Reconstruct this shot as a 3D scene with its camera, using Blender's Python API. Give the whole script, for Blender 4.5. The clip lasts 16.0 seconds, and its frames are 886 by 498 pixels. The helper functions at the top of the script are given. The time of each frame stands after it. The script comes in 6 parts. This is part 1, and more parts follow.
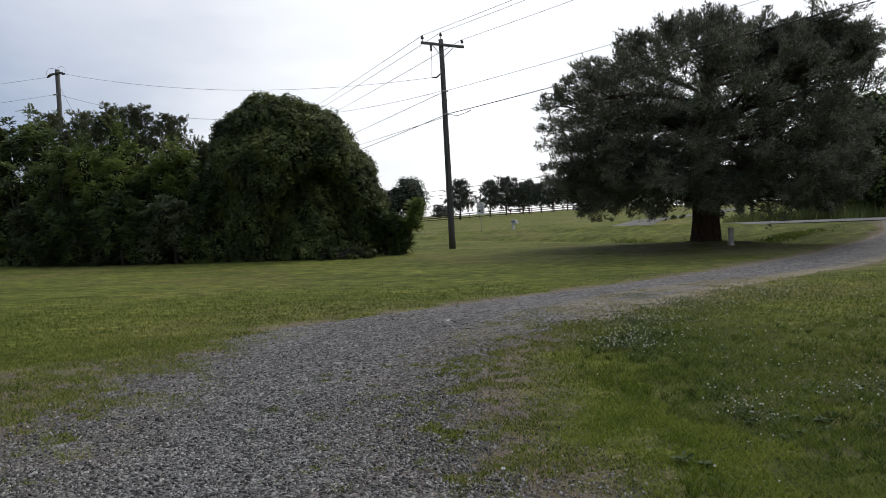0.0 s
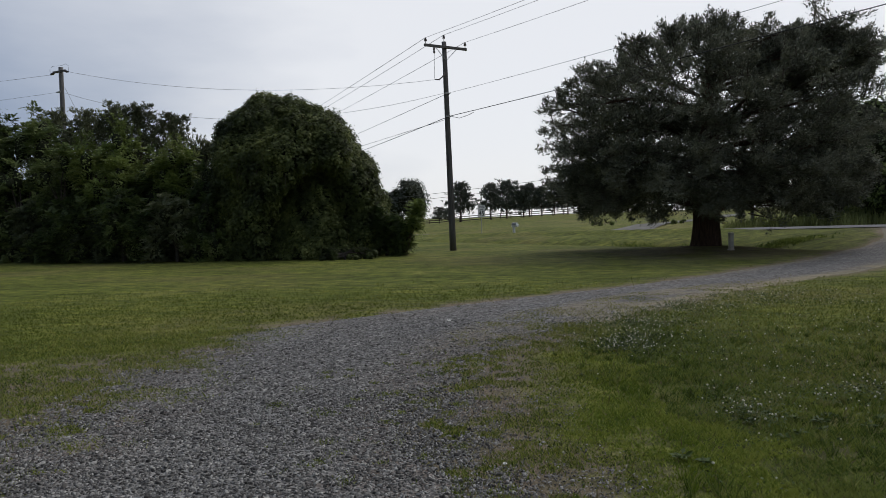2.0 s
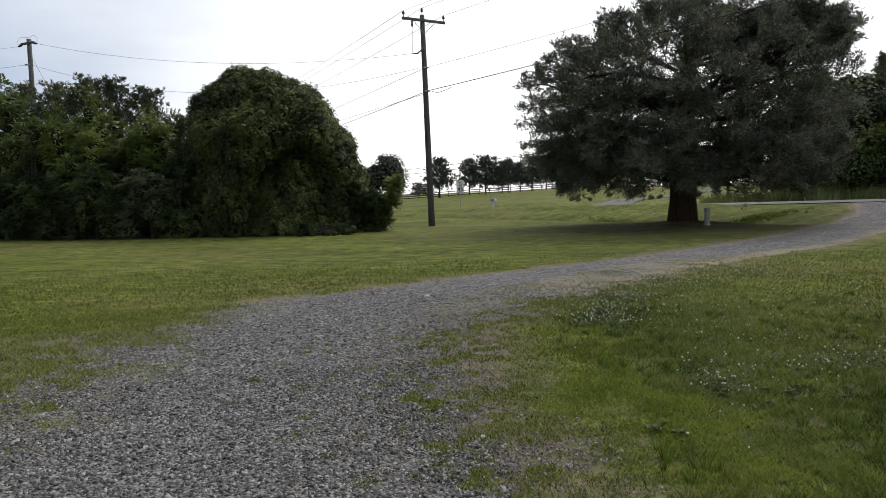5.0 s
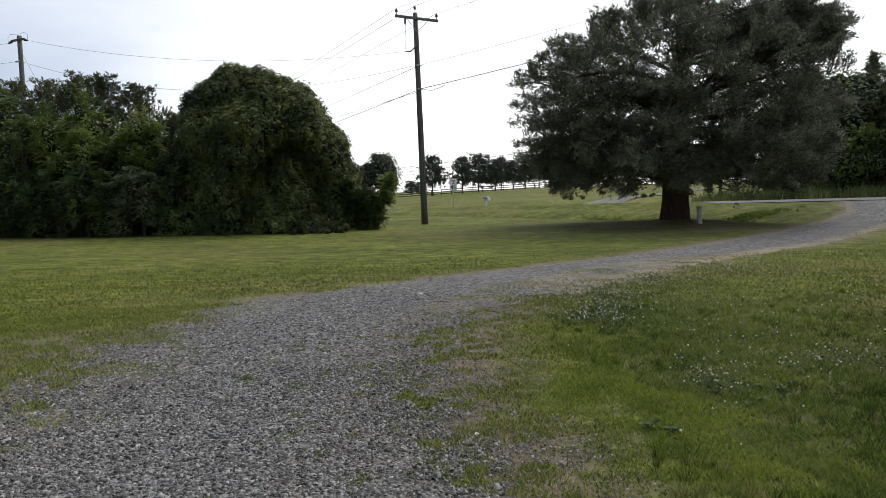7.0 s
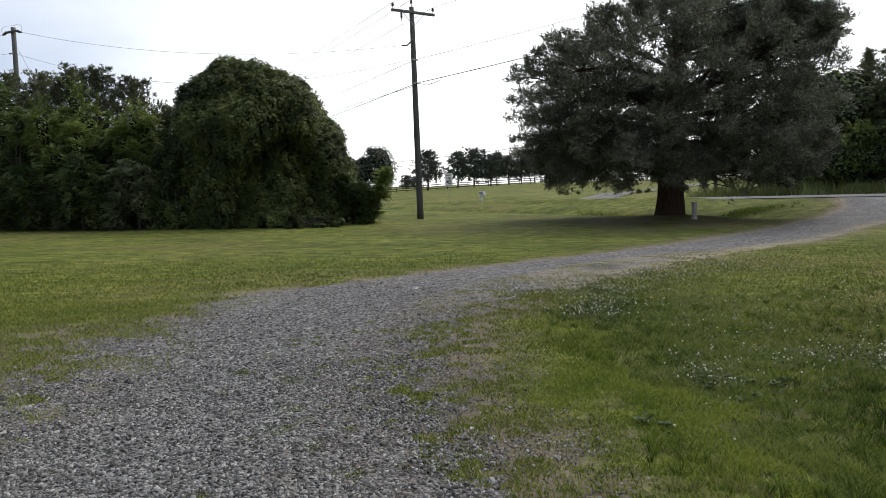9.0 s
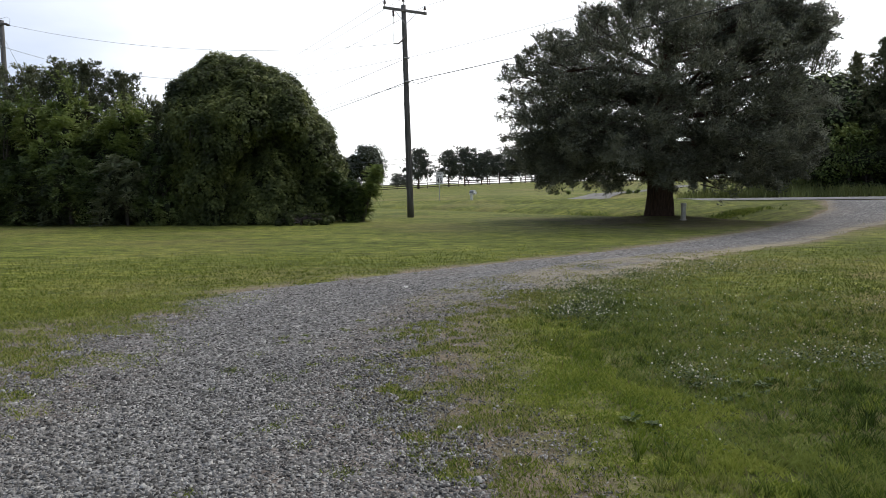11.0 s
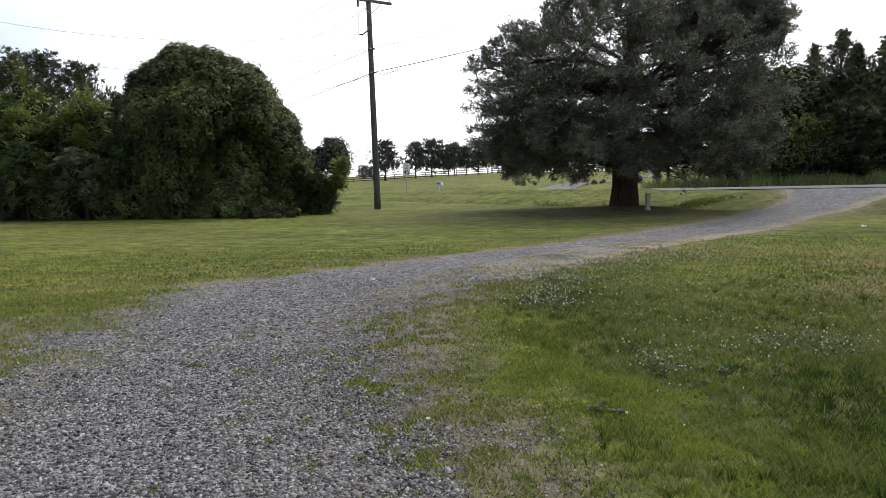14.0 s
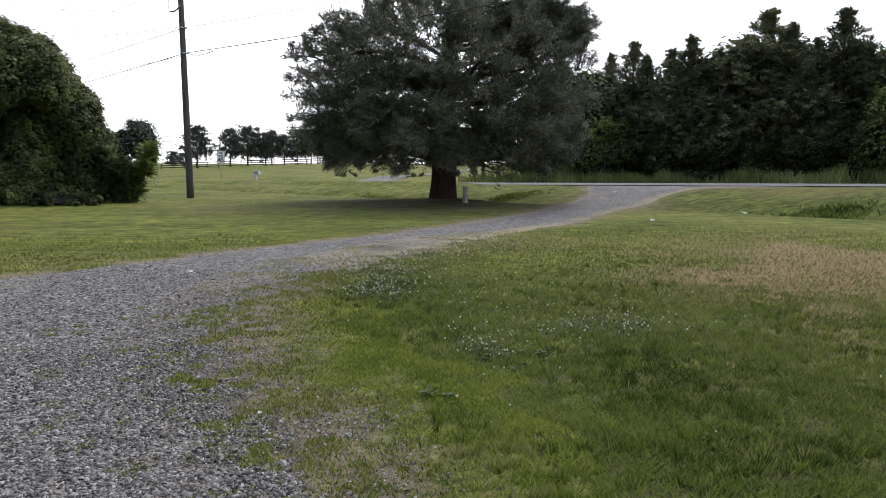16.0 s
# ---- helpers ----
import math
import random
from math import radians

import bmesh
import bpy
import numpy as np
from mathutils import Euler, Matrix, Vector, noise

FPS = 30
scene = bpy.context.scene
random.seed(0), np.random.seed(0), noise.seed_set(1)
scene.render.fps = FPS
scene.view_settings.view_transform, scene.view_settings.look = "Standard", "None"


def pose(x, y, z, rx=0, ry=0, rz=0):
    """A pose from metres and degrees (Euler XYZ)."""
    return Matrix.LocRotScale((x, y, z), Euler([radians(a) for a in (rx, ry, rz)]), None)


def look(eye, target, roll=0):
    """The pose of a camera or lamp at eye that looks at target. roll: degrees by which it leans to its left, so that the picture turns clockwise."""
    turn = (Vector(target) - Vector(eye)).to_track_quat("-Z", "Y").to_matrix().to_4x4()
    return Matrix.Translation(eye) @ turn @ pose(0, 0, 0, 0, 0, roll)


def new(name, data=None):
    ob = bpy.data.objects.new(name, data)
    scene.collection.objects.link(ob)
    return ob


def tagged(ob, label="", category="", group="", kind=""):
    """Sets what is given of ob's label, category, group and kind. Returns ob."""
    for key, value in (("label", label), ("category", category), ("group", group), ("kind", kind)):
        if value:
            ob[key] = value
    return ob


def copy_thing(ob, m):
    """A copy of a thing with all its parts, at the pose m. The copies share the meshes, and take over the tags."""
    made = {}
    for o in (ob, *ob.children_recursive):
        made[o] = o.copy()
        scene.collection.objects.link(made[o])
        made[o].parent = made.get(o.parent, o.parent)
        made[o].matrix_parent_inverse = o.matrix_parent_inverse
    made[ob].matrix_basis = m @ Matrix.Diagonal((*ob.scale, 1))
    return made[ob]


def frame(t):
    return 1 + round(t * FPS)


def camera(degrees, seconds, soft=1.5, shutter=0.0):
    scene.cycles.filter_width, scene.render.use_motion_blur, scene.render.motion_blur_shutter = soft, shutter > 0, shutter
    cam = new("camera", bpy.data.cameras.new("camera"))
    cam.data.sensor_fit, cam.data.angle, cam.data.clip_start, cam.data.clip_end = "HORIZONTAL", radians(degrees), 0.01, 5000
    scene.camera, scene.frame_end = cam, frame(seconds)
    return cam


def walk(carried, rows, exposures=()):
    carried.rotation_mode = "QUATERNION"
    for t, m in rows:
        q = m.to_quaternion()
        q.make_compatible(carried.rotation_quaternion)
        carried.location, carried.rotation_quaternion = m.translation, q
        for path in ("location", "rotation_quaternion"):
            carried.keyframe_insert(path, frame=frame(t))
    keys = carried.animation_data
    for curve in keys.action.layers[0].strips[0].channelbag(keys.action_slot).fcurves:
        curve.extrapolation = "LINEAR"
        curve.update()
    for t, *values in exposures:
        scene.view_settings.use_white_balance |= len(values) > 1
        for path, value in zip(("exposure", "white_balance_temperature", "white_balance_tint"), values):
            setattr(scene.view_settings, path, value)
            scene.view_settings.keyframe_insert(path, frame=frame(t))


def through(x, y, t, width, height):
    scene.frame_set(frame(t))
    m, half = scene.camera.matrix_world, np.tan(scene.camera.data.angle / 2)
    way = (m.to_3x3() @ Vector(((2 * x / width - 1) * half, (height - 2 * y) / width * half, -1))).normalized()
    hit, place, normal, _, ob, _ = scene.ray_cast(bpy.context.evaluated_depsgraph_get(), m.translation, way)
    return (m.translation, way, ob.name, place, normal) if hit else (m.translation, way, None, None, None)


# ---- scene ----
cam = camera(62.99, 16.0, 0.7)
PATH = [
    (0.0, 0.030, 0.060, 1.587, 87.385, 2.196, 2.092),
    (0.5, 0.016, 0.033, 1.591, 90.654, 0.819, 1.952),
    (1.0, -0.012, 0.013, 1.565, 89.396, 1.938, 2.121),
    (1.5, 0.011, -0.006, 1.561, 87.804, 1.082, 1.704),
    (2.0, 0.000, -0.015, 1.562, 87.572, 1.510, 2.119),
    (2.5, 0.012, -0.024, 1.564, 87.806, 2.184, 0.966),
    (3.0, 0.004, -0.018, 1.549, 86.079, 1.729, 0.496),
    (3.5, -0.000, 0.030, 1.552, 86.095, 1.774, 0.034),
    (6.0, 0.007, -0.016, 1.552, 85.159, 1.428, 0.652),
    (6.5, -0.005, 0.026, 1.544, 85.057, 1.445, 0.152),
    (7.0, -0.001, 0.001, 1.549, 85.453, 1.495, -0.122),
    (7.5, 0.007, -0.007, 1.554, 85.216, 1.276, -0.936),
    (8.0, -0.002, 0.015, 1.546, 85.200, 1.078, -0.991),
    (8.5, -0.005, 0.001, 1.549, 85.095, 1.252, -0.430),
    (11.0, -0.001, -0.018, 1.558, 84.898, 0.670, -1.211),
    (11.5, -0.006, -0.011, 1.555, 84.328, 0.319, -1.290),
    (12.0, -0.003, -0.009, 1.551, 84.070, 0.312, -1.293),
    (12.5, -0.004, -0.006, 1.549, 83.687, 0.549, -3.163),
    (13.0, 0.010, -0.003, 1.550, 83.978, 0.488, -3.738),
    (13.5, 0.014, 0.002, 1.553, 83.802, 0.964, -4.388),
    (14.0, 0.005, -0.009, 1.556, 84.189, 0.998, -3.812),
    (14.5, 0.000, 0.001, 1.550, 84.281, 0.952, -3.968),
    (15.0, -0.012, 0.001, 1.547, 84.183, 0.899, -5.267),
    (15.5, -0.050, 0.003, 1.547, 83.931, 0.324, -10.142),
    (16.0, -0.089, -0.012, 1.546, 83.470, -0.549, -17.967),
]
EXPOSURES = [(0.0, -0.15, 6350, 11), (0.5, -0.34, 6350, 11), (1.0, -0.68, 6300, 11), (1.5, -0.64, 6300, 11), (2.0, -0.48, 6300, 11), (2.5, -0.39, 6350, 10), (3.0, -0.30, 6400, 10), (3.5, -0.10, 6450, 10), (6.0, 0.10, 6500, 10), (7.0, 0.16, 6450, 10), (11.0, 0.34, 6400, 11), (14.5, 0.53, 6300, 13), (16.0, 0.55, 6250, 14)]
walk(cam, [(r[0], pose(*r[1:])) for r in PATH], EXPOSURES)

# ---- daylight: bright overcast sky, the thin part of the cloud ahead and to the right ----
SUN_AZ, SUN_EL = 40.0, 48.0
world = bpy.data.worlds.new("sky")
scene.world = world
world.use_nodes = True
wn, wl = world.node_tree.nodes, world.node_tree.links
wn.clear()
w_out, w_mix = wn.new("ShaderNodeOutputWorld"), wn.new("ShaderNodeMixShader")
w_clear, w_cloud = wn.new("ShaderNodeBackground"), wn.new("ShaderNodeBackground")
w_sky = wn.new("ShaderNodeTexSky")
w_sky.sky_type, w_sky.sun_disc = "NISHITA", False
w_sky.sun_elevation, w_sky.sun_rotation = radians(SUN_EL), radians(SUN_AZ)
w_clear.inputs["Strength"].default_value = 0.12
wl.new(w_sky.outputs[0], w_clear.inputs["Color"])
w_co = wn.new("ShaderNodeTexCoord")
w_dot = wn.new("ShaderNodeVectorMath")
w_dot.operation = "DOT_PRODUCT"
w_dot.inputs[1].default_value = (0.75, 0.6, 0.25)
wl.new(w_co.outputs["Generated"], w_dot.inputs[0])
w_map = wn.new("ShaderNodeMapping")
w_map.inputs["Scale"].default_value = (1.6, 1.6, 5.0)
wl.new(w_co.outputs["Generated"], w_map.inputs[0])
w_noise = wn.new("ShaderNodeTexNoise")
w_noise.inputs["Scale"].default_value, w_noise.inputs["Detail"].default_value = 1.7, 7.0
wl.new(w_map.outputs[0], w_noise.inputs[0])
w_add = wn.new("ShaderNodeMath")
w_add.operation = "MULTIPLY_ADD"
w_add.inputs[1].default_value = 0.45
wl.new(w_noise.outputs[0], w_add.inputs[0])
wl.new(w_dot.outputs["Value"], w_add.inputs[2])
w_ramp = wn.new("ShaderNodeValToRGB")
w_ramp.color_ramp.elements[0].position, w_ramp.color_ramp.elements[0].color = 0.615, (0.28, 0.372, 0.545, 1)
w_ramp.color_ramp.elements[1].position, w_ramp.color_ramp.elements[1].color = 0.87, (1.22, 1.22, 1.22, 1)
w_half = wn.new("ShaderNodeMath")
w_half.operation = "MULTIPLY_ADD"
w_half.inputs[1].default_value, w_half.inputs[2].default_value = 0.5, 0.5
wl.new(w_add.outputs[0], w_half.inputs[0])
w_low = w_ramp.color_ramp.elements.new(0.2)
w_low.color = (0.245, 0.255, 0.28, 1)
wl.new(w_half.outputs[0], w_ramp.inputs[0])
wl.new(w_ramp.outputs[0], w_cloud.inputs["Color"])
w_cloud.inputs["Strength"].default_value = 1.0
w_mix.inputs[0].default_value = 0.88
wl.new(w_clear.outputs[0], w_mix.inputs[1])
wl.new(w_cloud.outputs[0], w_mix.inputs[2])
wl.new(w_mix.outputs[0], w_out.inputs[0])

sun = new("sun", bpy.data.lights.new("sun", "SUN"))
sun.data.energy, sun.data.angle, sun.data.color = 1.1, radians(25), (1.0, 0.96, 0.9)
az, el = radians(SUN_AZ), radians(SUN_EL)
sun.matrix_world = look((math.sin(az) * 50, math.cos(az) * 50, 50 * math.tan(el)), (0, 0, 0))


# ---- materials ----
def mat_new(name):
    m = bpy.data.materials.new(name)
    m.use_nodes = True
    return m, m.node_tree.nodes, m.node_tree.links, m.node_tree.nodes["Principled BSDF"]


def ramp_node(nodes, stops):
    r = nodes.new("ShaderNodeValToRGB")
    while len(r.color_ramp.elements) < len(stops):
        r.color_ramp.elements.new(0.5)
    for e, (p, c) in zip(r.color_ramp.elements, stops):
        e.position, e.color = p, (*c, 1)
    return r


def noise_node(nodes, links, scale, detail=4.0, rough=0.55, coord="Object", stretch=None):
    co = nodes.new("ShaderNodeTexCoord")
    n = nodes.new("ShaderNodeTexNoise")
    n.inputs["Scale"].default_value, n.inputs["Detail"].default_value, n.inputs["Roughness"].default_value = scale, detail, rough
    if stretch:
        mp = nodes.new("ShaderNodeMapping")
        mp.inputs["Scale"].default_value = stretch
        links.new(co.outputs[coord], mp.inputs[0])
        links.new(mp.outputs[0], n.inputs[0])
    else:
        links.new(co.outputs[coord], n.inputs[0])
    return n


def mix_node(nodes, links, fac, a, b, blend="MIX"):
    m = nodes.new("ShaderNodeMix")
    m.data_type, m.blend_type = "RGBA", blend
    for sock, val in ((0, fac), (6, a), (7, b)):
        if isinstance(val, (int, float)):
            m.inputs[sock].default_value = val
        elif isinstance(val, tuple):
            m.inputs[sock].default_value = (*val, 1)
        else:
            links.new(val, m.inputs[sock])
    return m.outputs[2]


def bump_to(nodes, links, bsdf, height, strength, distance):
    b = nodes.new("ShaderNodeBump")
    b.inputs["Strength"].default_value, b.inputs["Distance"].default_value = strength, distance
    links.new(height, b.inputs["Height"])
    links.new(b.outputs[0], bsdf.inputs["Normal"])


def leaf_material(name, dark, mid, light, mass_scale=0.6, through=0.22, rough=0.55, vary=0.42, gloss=0.22):
    """Leaves: each one its own shade, with lighter and darker masses."""
    m, n, l, p = mat_new(name)
    geo = n.new("ShaderNodeNewGeometry")
    big = noise_node(n, l, mass_scale, 3.0)
    add = n.new("ShaderNodeMath")
    add.operation = "MULTIPLY_ADD"
    add.inputs[1].default_value = vary
    l.new(geo.outputs["Random Per Island"], add.inputs[0])
    sub = n.new("ShaderNodeMath")
    sub.operation = "MULTIPLY_ADD"
    sub.inputs[1].default_value, sub.inputs[2].default_value = 2.0, -0.8
    l.new(big.outputs[0], sub.inputs[0])
    l.new(sub.outputs[0], add.inputs[2])
    own = n.new("ShaderNodeObjectInfo")
    tint = n.new("ShaderNodeMath")
    tint.operation = "MULTIPLY_ADD"
    tint.inputs[1].default_value, tint.inputs[2].default_value = 0.44, -0.07
    l.new(own.outputs["Random"], tint.inputs[0])
    tint2 = n.new("ShaderNodeMath")
    l.new(add.outputs[0], tint2.inputs[1])
    l.new(tint.outputs[0], tint2.inputs[0])
    r = ramp_node(n, [(0.1, dark), (0.6, mid), (1.15 / 1.2, light)])
    l.new(tint2.outputs[0], r.inputs[0])
    l.new(r.outputs[0], p.inputs["Base Color"])
    p.inputs["Roughness"].default_value = rough
    p.inputs["Specular IOR Level"].default_value = gloss
    tr = n.new("ShaderNodeBsdfTranslucent")
    l.new(r.outputs[0], tr.inputs[0])
    mx = n.new("ShaderNodeMixShader")
    mx.inputs[0].default_value = through
    l.new(p.outputs[0], mx.inputs[1])
    l.new(tr.outputs[0], mx.inputs[2])
    l.new(mx.outputs[0], n["Material Output"].inputs[0])
    return m


def rough_material(name, stops, scale, rough=0.8, bump=0.3, dist=0.01, stretch=None, metal=0.0, coord="Object", fine=None):
    """A mottled surface: a coarse noise through a ramp, with a finer grain over it and in its relief."""
    m, n, l, p = mat_new(name)
    a = noise_node(n, l, scale, 5.0, 0.6, coord, stretch)
    b = noise_node(n, l, fine or scale * 9, 4.0, 0.6, coord, stretch)
    r = ramp_node(n, stops)
    l.new(a.outputs[0], r.inputs[0])
    g = ramp_node(n, [(0.25, (0.62, 0.62, 0.62)), (0.75, (1.25, 1.25, 1.25))])
    l.new(b.outputs[0], g.inputs[0])
    l.new(mix_node(n, l, 1.0, r.outputs[0], g.outputs[0], "MULTIPLY"), p.inputs["Base Color"])
    p.inputs["Roughness"].default_value, p.inputs["Metallic"].default_value = rough, metal
    if rough > 0.8:
        p.inputs["Specular IOR Level"].default_value = 0.18
    if bump:
        bump_to(n, l, p, b.outputs[0], bump, dist)
    return m


M_VINE = leaf_material("vine_leaf", (0.027, 0.036, 0.014), (0.098, 0.121, 0.038), (0.235, 0.262, 0.082), 0.8, 0.36, 0.55, 0.34)
M_SHRUB = leaf_material("shrub_leaf", (0.034, 0.052, 0.018), (0.108, 0.146, 0.048), (0.245, 0.285, 0.105), 0.5, 0.28)
M_SHRUB_PALE = leaf_material("pale_shrub_leaf", (0.075, 0.105, 0.026), (0.200, 0.255, 0.068), (0.380, 0.420, 0.150), 0.5, 0.3)
M_SHRUB_GREY = leaf_material("grey_shrub_leaf", (0.046, 0.058, 0.030), (0.110, 0.130, 0.066), (0.210, 0.225, 0.130), 0.6, 0.25)
M_CEDAR = leaf_material("cedar_sprig", (0.036, 0.040, 0.027), (0.104, 0.112, 0.078), (0.250, 0.258, 0.188), 1.0, 0.18, 0.6)
M_CEDAR_WOOD = leaf_material("wood_cedar_sprig", (0.040, 0.047, 0.025), (0.105, 0.118, 0.060), (0.215, 0.220, 0.115), 0.6, 0.2, 0.6)
M_BROAD = leaf_material("broad_leaf", (0.036, 0.054, 0.018), (0.088, 0.124, 0.038), (0.175, 0.210, 0.070), 0.5, 0.28)
# hilltop foliage, greyed and lightened: the haze of distance is in the colour
M_FAR_HAZED = leaf_material("hazed_far_needle", (0.048, 0.058, 0.044), (0.088, 0.102, 0.076), (0.140, 0.156, 0.118), 0.2, 0.1)
M_GRASS = leaf_material("grass_blade", (0.088, 0.114, 0.018), (0.156, 0.188, 0.030), (0.290, 0.288, 0.080), 0.35, 0.3, 0.55, 0.7, 0.14)
M_LUSH = leaf_material("lush_grass_blade", (0.030, 0.050, 0.010), (0.086, 0.132, 0.021), (0.225, 0.262, 0.060), 0.8, 0.3, 0.55, 0.8, 0.16)
M_FRESH = leaf_material("fresh_grass_blade", (0.085, 0.130, 0.015), (0.170, 0.225, 0.028), (0.320, 0.345, 0.075), 0.6, 0.3, 0.55, 0.7, 0.16)
M_DULL = leaf_material("dull_grass_blade", (0.088, 0.098, 0.026), (0.170, 0.188, 0.054), (0.320, 0.310, 0.120), 0.7, 0.3, 0.55, 0.8, 0.14)
M_STRAW = leaf_material("dry_grass_blade", (0.14, 0.12, 0.06), (0.24, 0.20, 0.11), (0.36, 0.31, 0.18), 0.5, 0.25)
M_WEED = leaf_material("tall_weed", (0.130, 0.150, 0.046), (0.270, 0.295, 0.100), (0.500, 0.460, 0.220), 0.5, 0.3)
M_CLOVER = leaf_material("clover_leaf", (0.034, 0.056, 0.014), (0.066, 0.100, 0.022), (0.120, 0.160, 0.045), 0.9, 0.25)
# near-black brown-green: the shade deep inside crowns is put into this colour
M_INNER_SHADE = rough_material("shade_dark_inner_growth", [(0.3, (0.017, 0.021, 0.011)), (0.7, (0.036, 0.042, 0.021))], 2.0, 0.95, 0.6, 0.05)
M_BARK = rough_material("cedar_bark", [(0.3, (0.050, 0.032, 0.024)), (0.7, (0.135, 0.088, 0.066))], 5.0, 0.95, 0.9, 0.03, (4, 4, 0.6))
M_TWIG = rough_material("grey_twig", [(0.3, (0.05, 0.042, 0.034)), (0.7, (0.12, 0.10, 0.085))], 6.0, 0.95, 0.4, 0.01)
M_POLE = rough_material("weathered_pole_wood", [(0.3, (0.090, 0.084, 0.078)), (0.7, (0.180, 0.170, 0.160))], 3.0, 0.9, 0.6, 0.01, (6, 6, 0.35))
M_POLE_GREY = rough_material("silvered_pole_wood", [(0.3, (0.11, 0.105, 0.10)), (0.7, (0.22, 0.21, 0.20))], 3.0, 0.9, 0.6, 0.01, (6, 6, 0.35))
M_CERAMIC = rough_material("brown_ceramic", [(0.3, (0.06, 0.04, 0.035)), (0.7, (0.10, 0.07, 0.06))], 8.0, 0.25, 0)
M_WIRE = rough_material("aged_wire", [(0.3, (0.035, 0.035, 0.036)), (0.7, (0.07, 0.07, 0.07))], 3.0, 0.6, 0)
M_CABLE = rough_material("black_cable", [(0.3, (0.014, 0.014, 0.015)), (0.7, (0.03, 0.03, 0.03))], 3.0, 0.5, 0)
M_STEEL = rough_material("galvanised_steel", [(0.3, (0.30, 0.31, 0.31)), (0.7, (0.48, 0.48, 0.47))], 4.0, 0.5, 0.1, 0.002, None, 0.7)
M_SIGNWHITE = rough_material("sign_sheet_white", [(0.3, (0.72, 0.72, 0.70)), (0.7, (0.82, 0.82, 0.80))], 3.0, 0.5, 0)
M_SIGNBLACK = rough_material("sign_black", [(0.3, (0.012, 0.012, 0.012)), (0.7, (0.025, 0.025, 0.025))], 3.0, 0.5, 0)
M_WHITEPAINT = rough_material("white_post_paint", [(0.3, (0.62, 0.62, 0.60)), (0.7, (0.80, 0.80, 0.78))], 4.0, 0.6, 0.1, 0.003)
M_BOXGREY = rough_material("mailbox_grey", [(0.3, (0.22, 0.23, 0.24)), (0.7, (0.36, 0.37, 0.38))], 6.0, 0.45, 0)
M_FLAG = rough_material("flag_red", [(0.3, (0.35, 0.03, 0.02)), (0.7, (0.45, 0.05, 0.03))], 6.0, 0.5, 0)
M_PEDESTAL = rough_material("weathered_pedestal", [(0.3, (0.44, 0.42, 0.36)), (0.7, (0.64, 0.62, 0.55))], 5.0, 0.7, 0.2, 0.004)
M_FENCE = rough_material("weathered_fence_board", [(0.3, (0.05, 0.04, 0.033)), (0.7, (0.10, 0.085, 0.07))], 1.5, 0.9, 0.3, 0.01)
M_PETAL = rough_material("clover_petal", [(0.3, (0.60, 0.56, 0.43)), (0.7, (0.80, 0.76, 0.60))], 20.0, 0.7, 0)
M_PAPER = rough_material("pale_litter", [(0.3, (0.75, 0.74, 0.66)), (0.7, (0.85, 0.85, 0.80))], 8.0, 0.6, 0)


def stone_material():
    m, n, l, p = mat_new("crushed_stone")
    geo = n.new("ShaderNodeNewGeometry")
    r = ramp_node(n, [(0.0, (0.039, 0.036, 0.033)), (0.4, (0.134, 0.127, 0.116)), (0.8, (0.257, 0.246, 0.226)), (1.0, (0.43, 0.415, 0.375))])
    l.new(geo.outputs["Random Per Island"], r.inputs[0])
    g = noise_node(n, l, 120.0, 3.0)
    gr = ramp_node(n, [(0.3, (0.75, 0.75, 0.75)), (0.7, (1.2, 1.2, 1.2))])
    l.new(g.outputs[0], gr.inputs[0])
    l.new(mix_node(n, l, 1.0, r.outputs[0], gr.outputs[0], "MULTIPLY"), p.inputs["Base Color"])
    p.inputs["Roughness"].default_value = 0.85
    p.inputs["Specular IOR Level"].default_value = 0.2
    return m


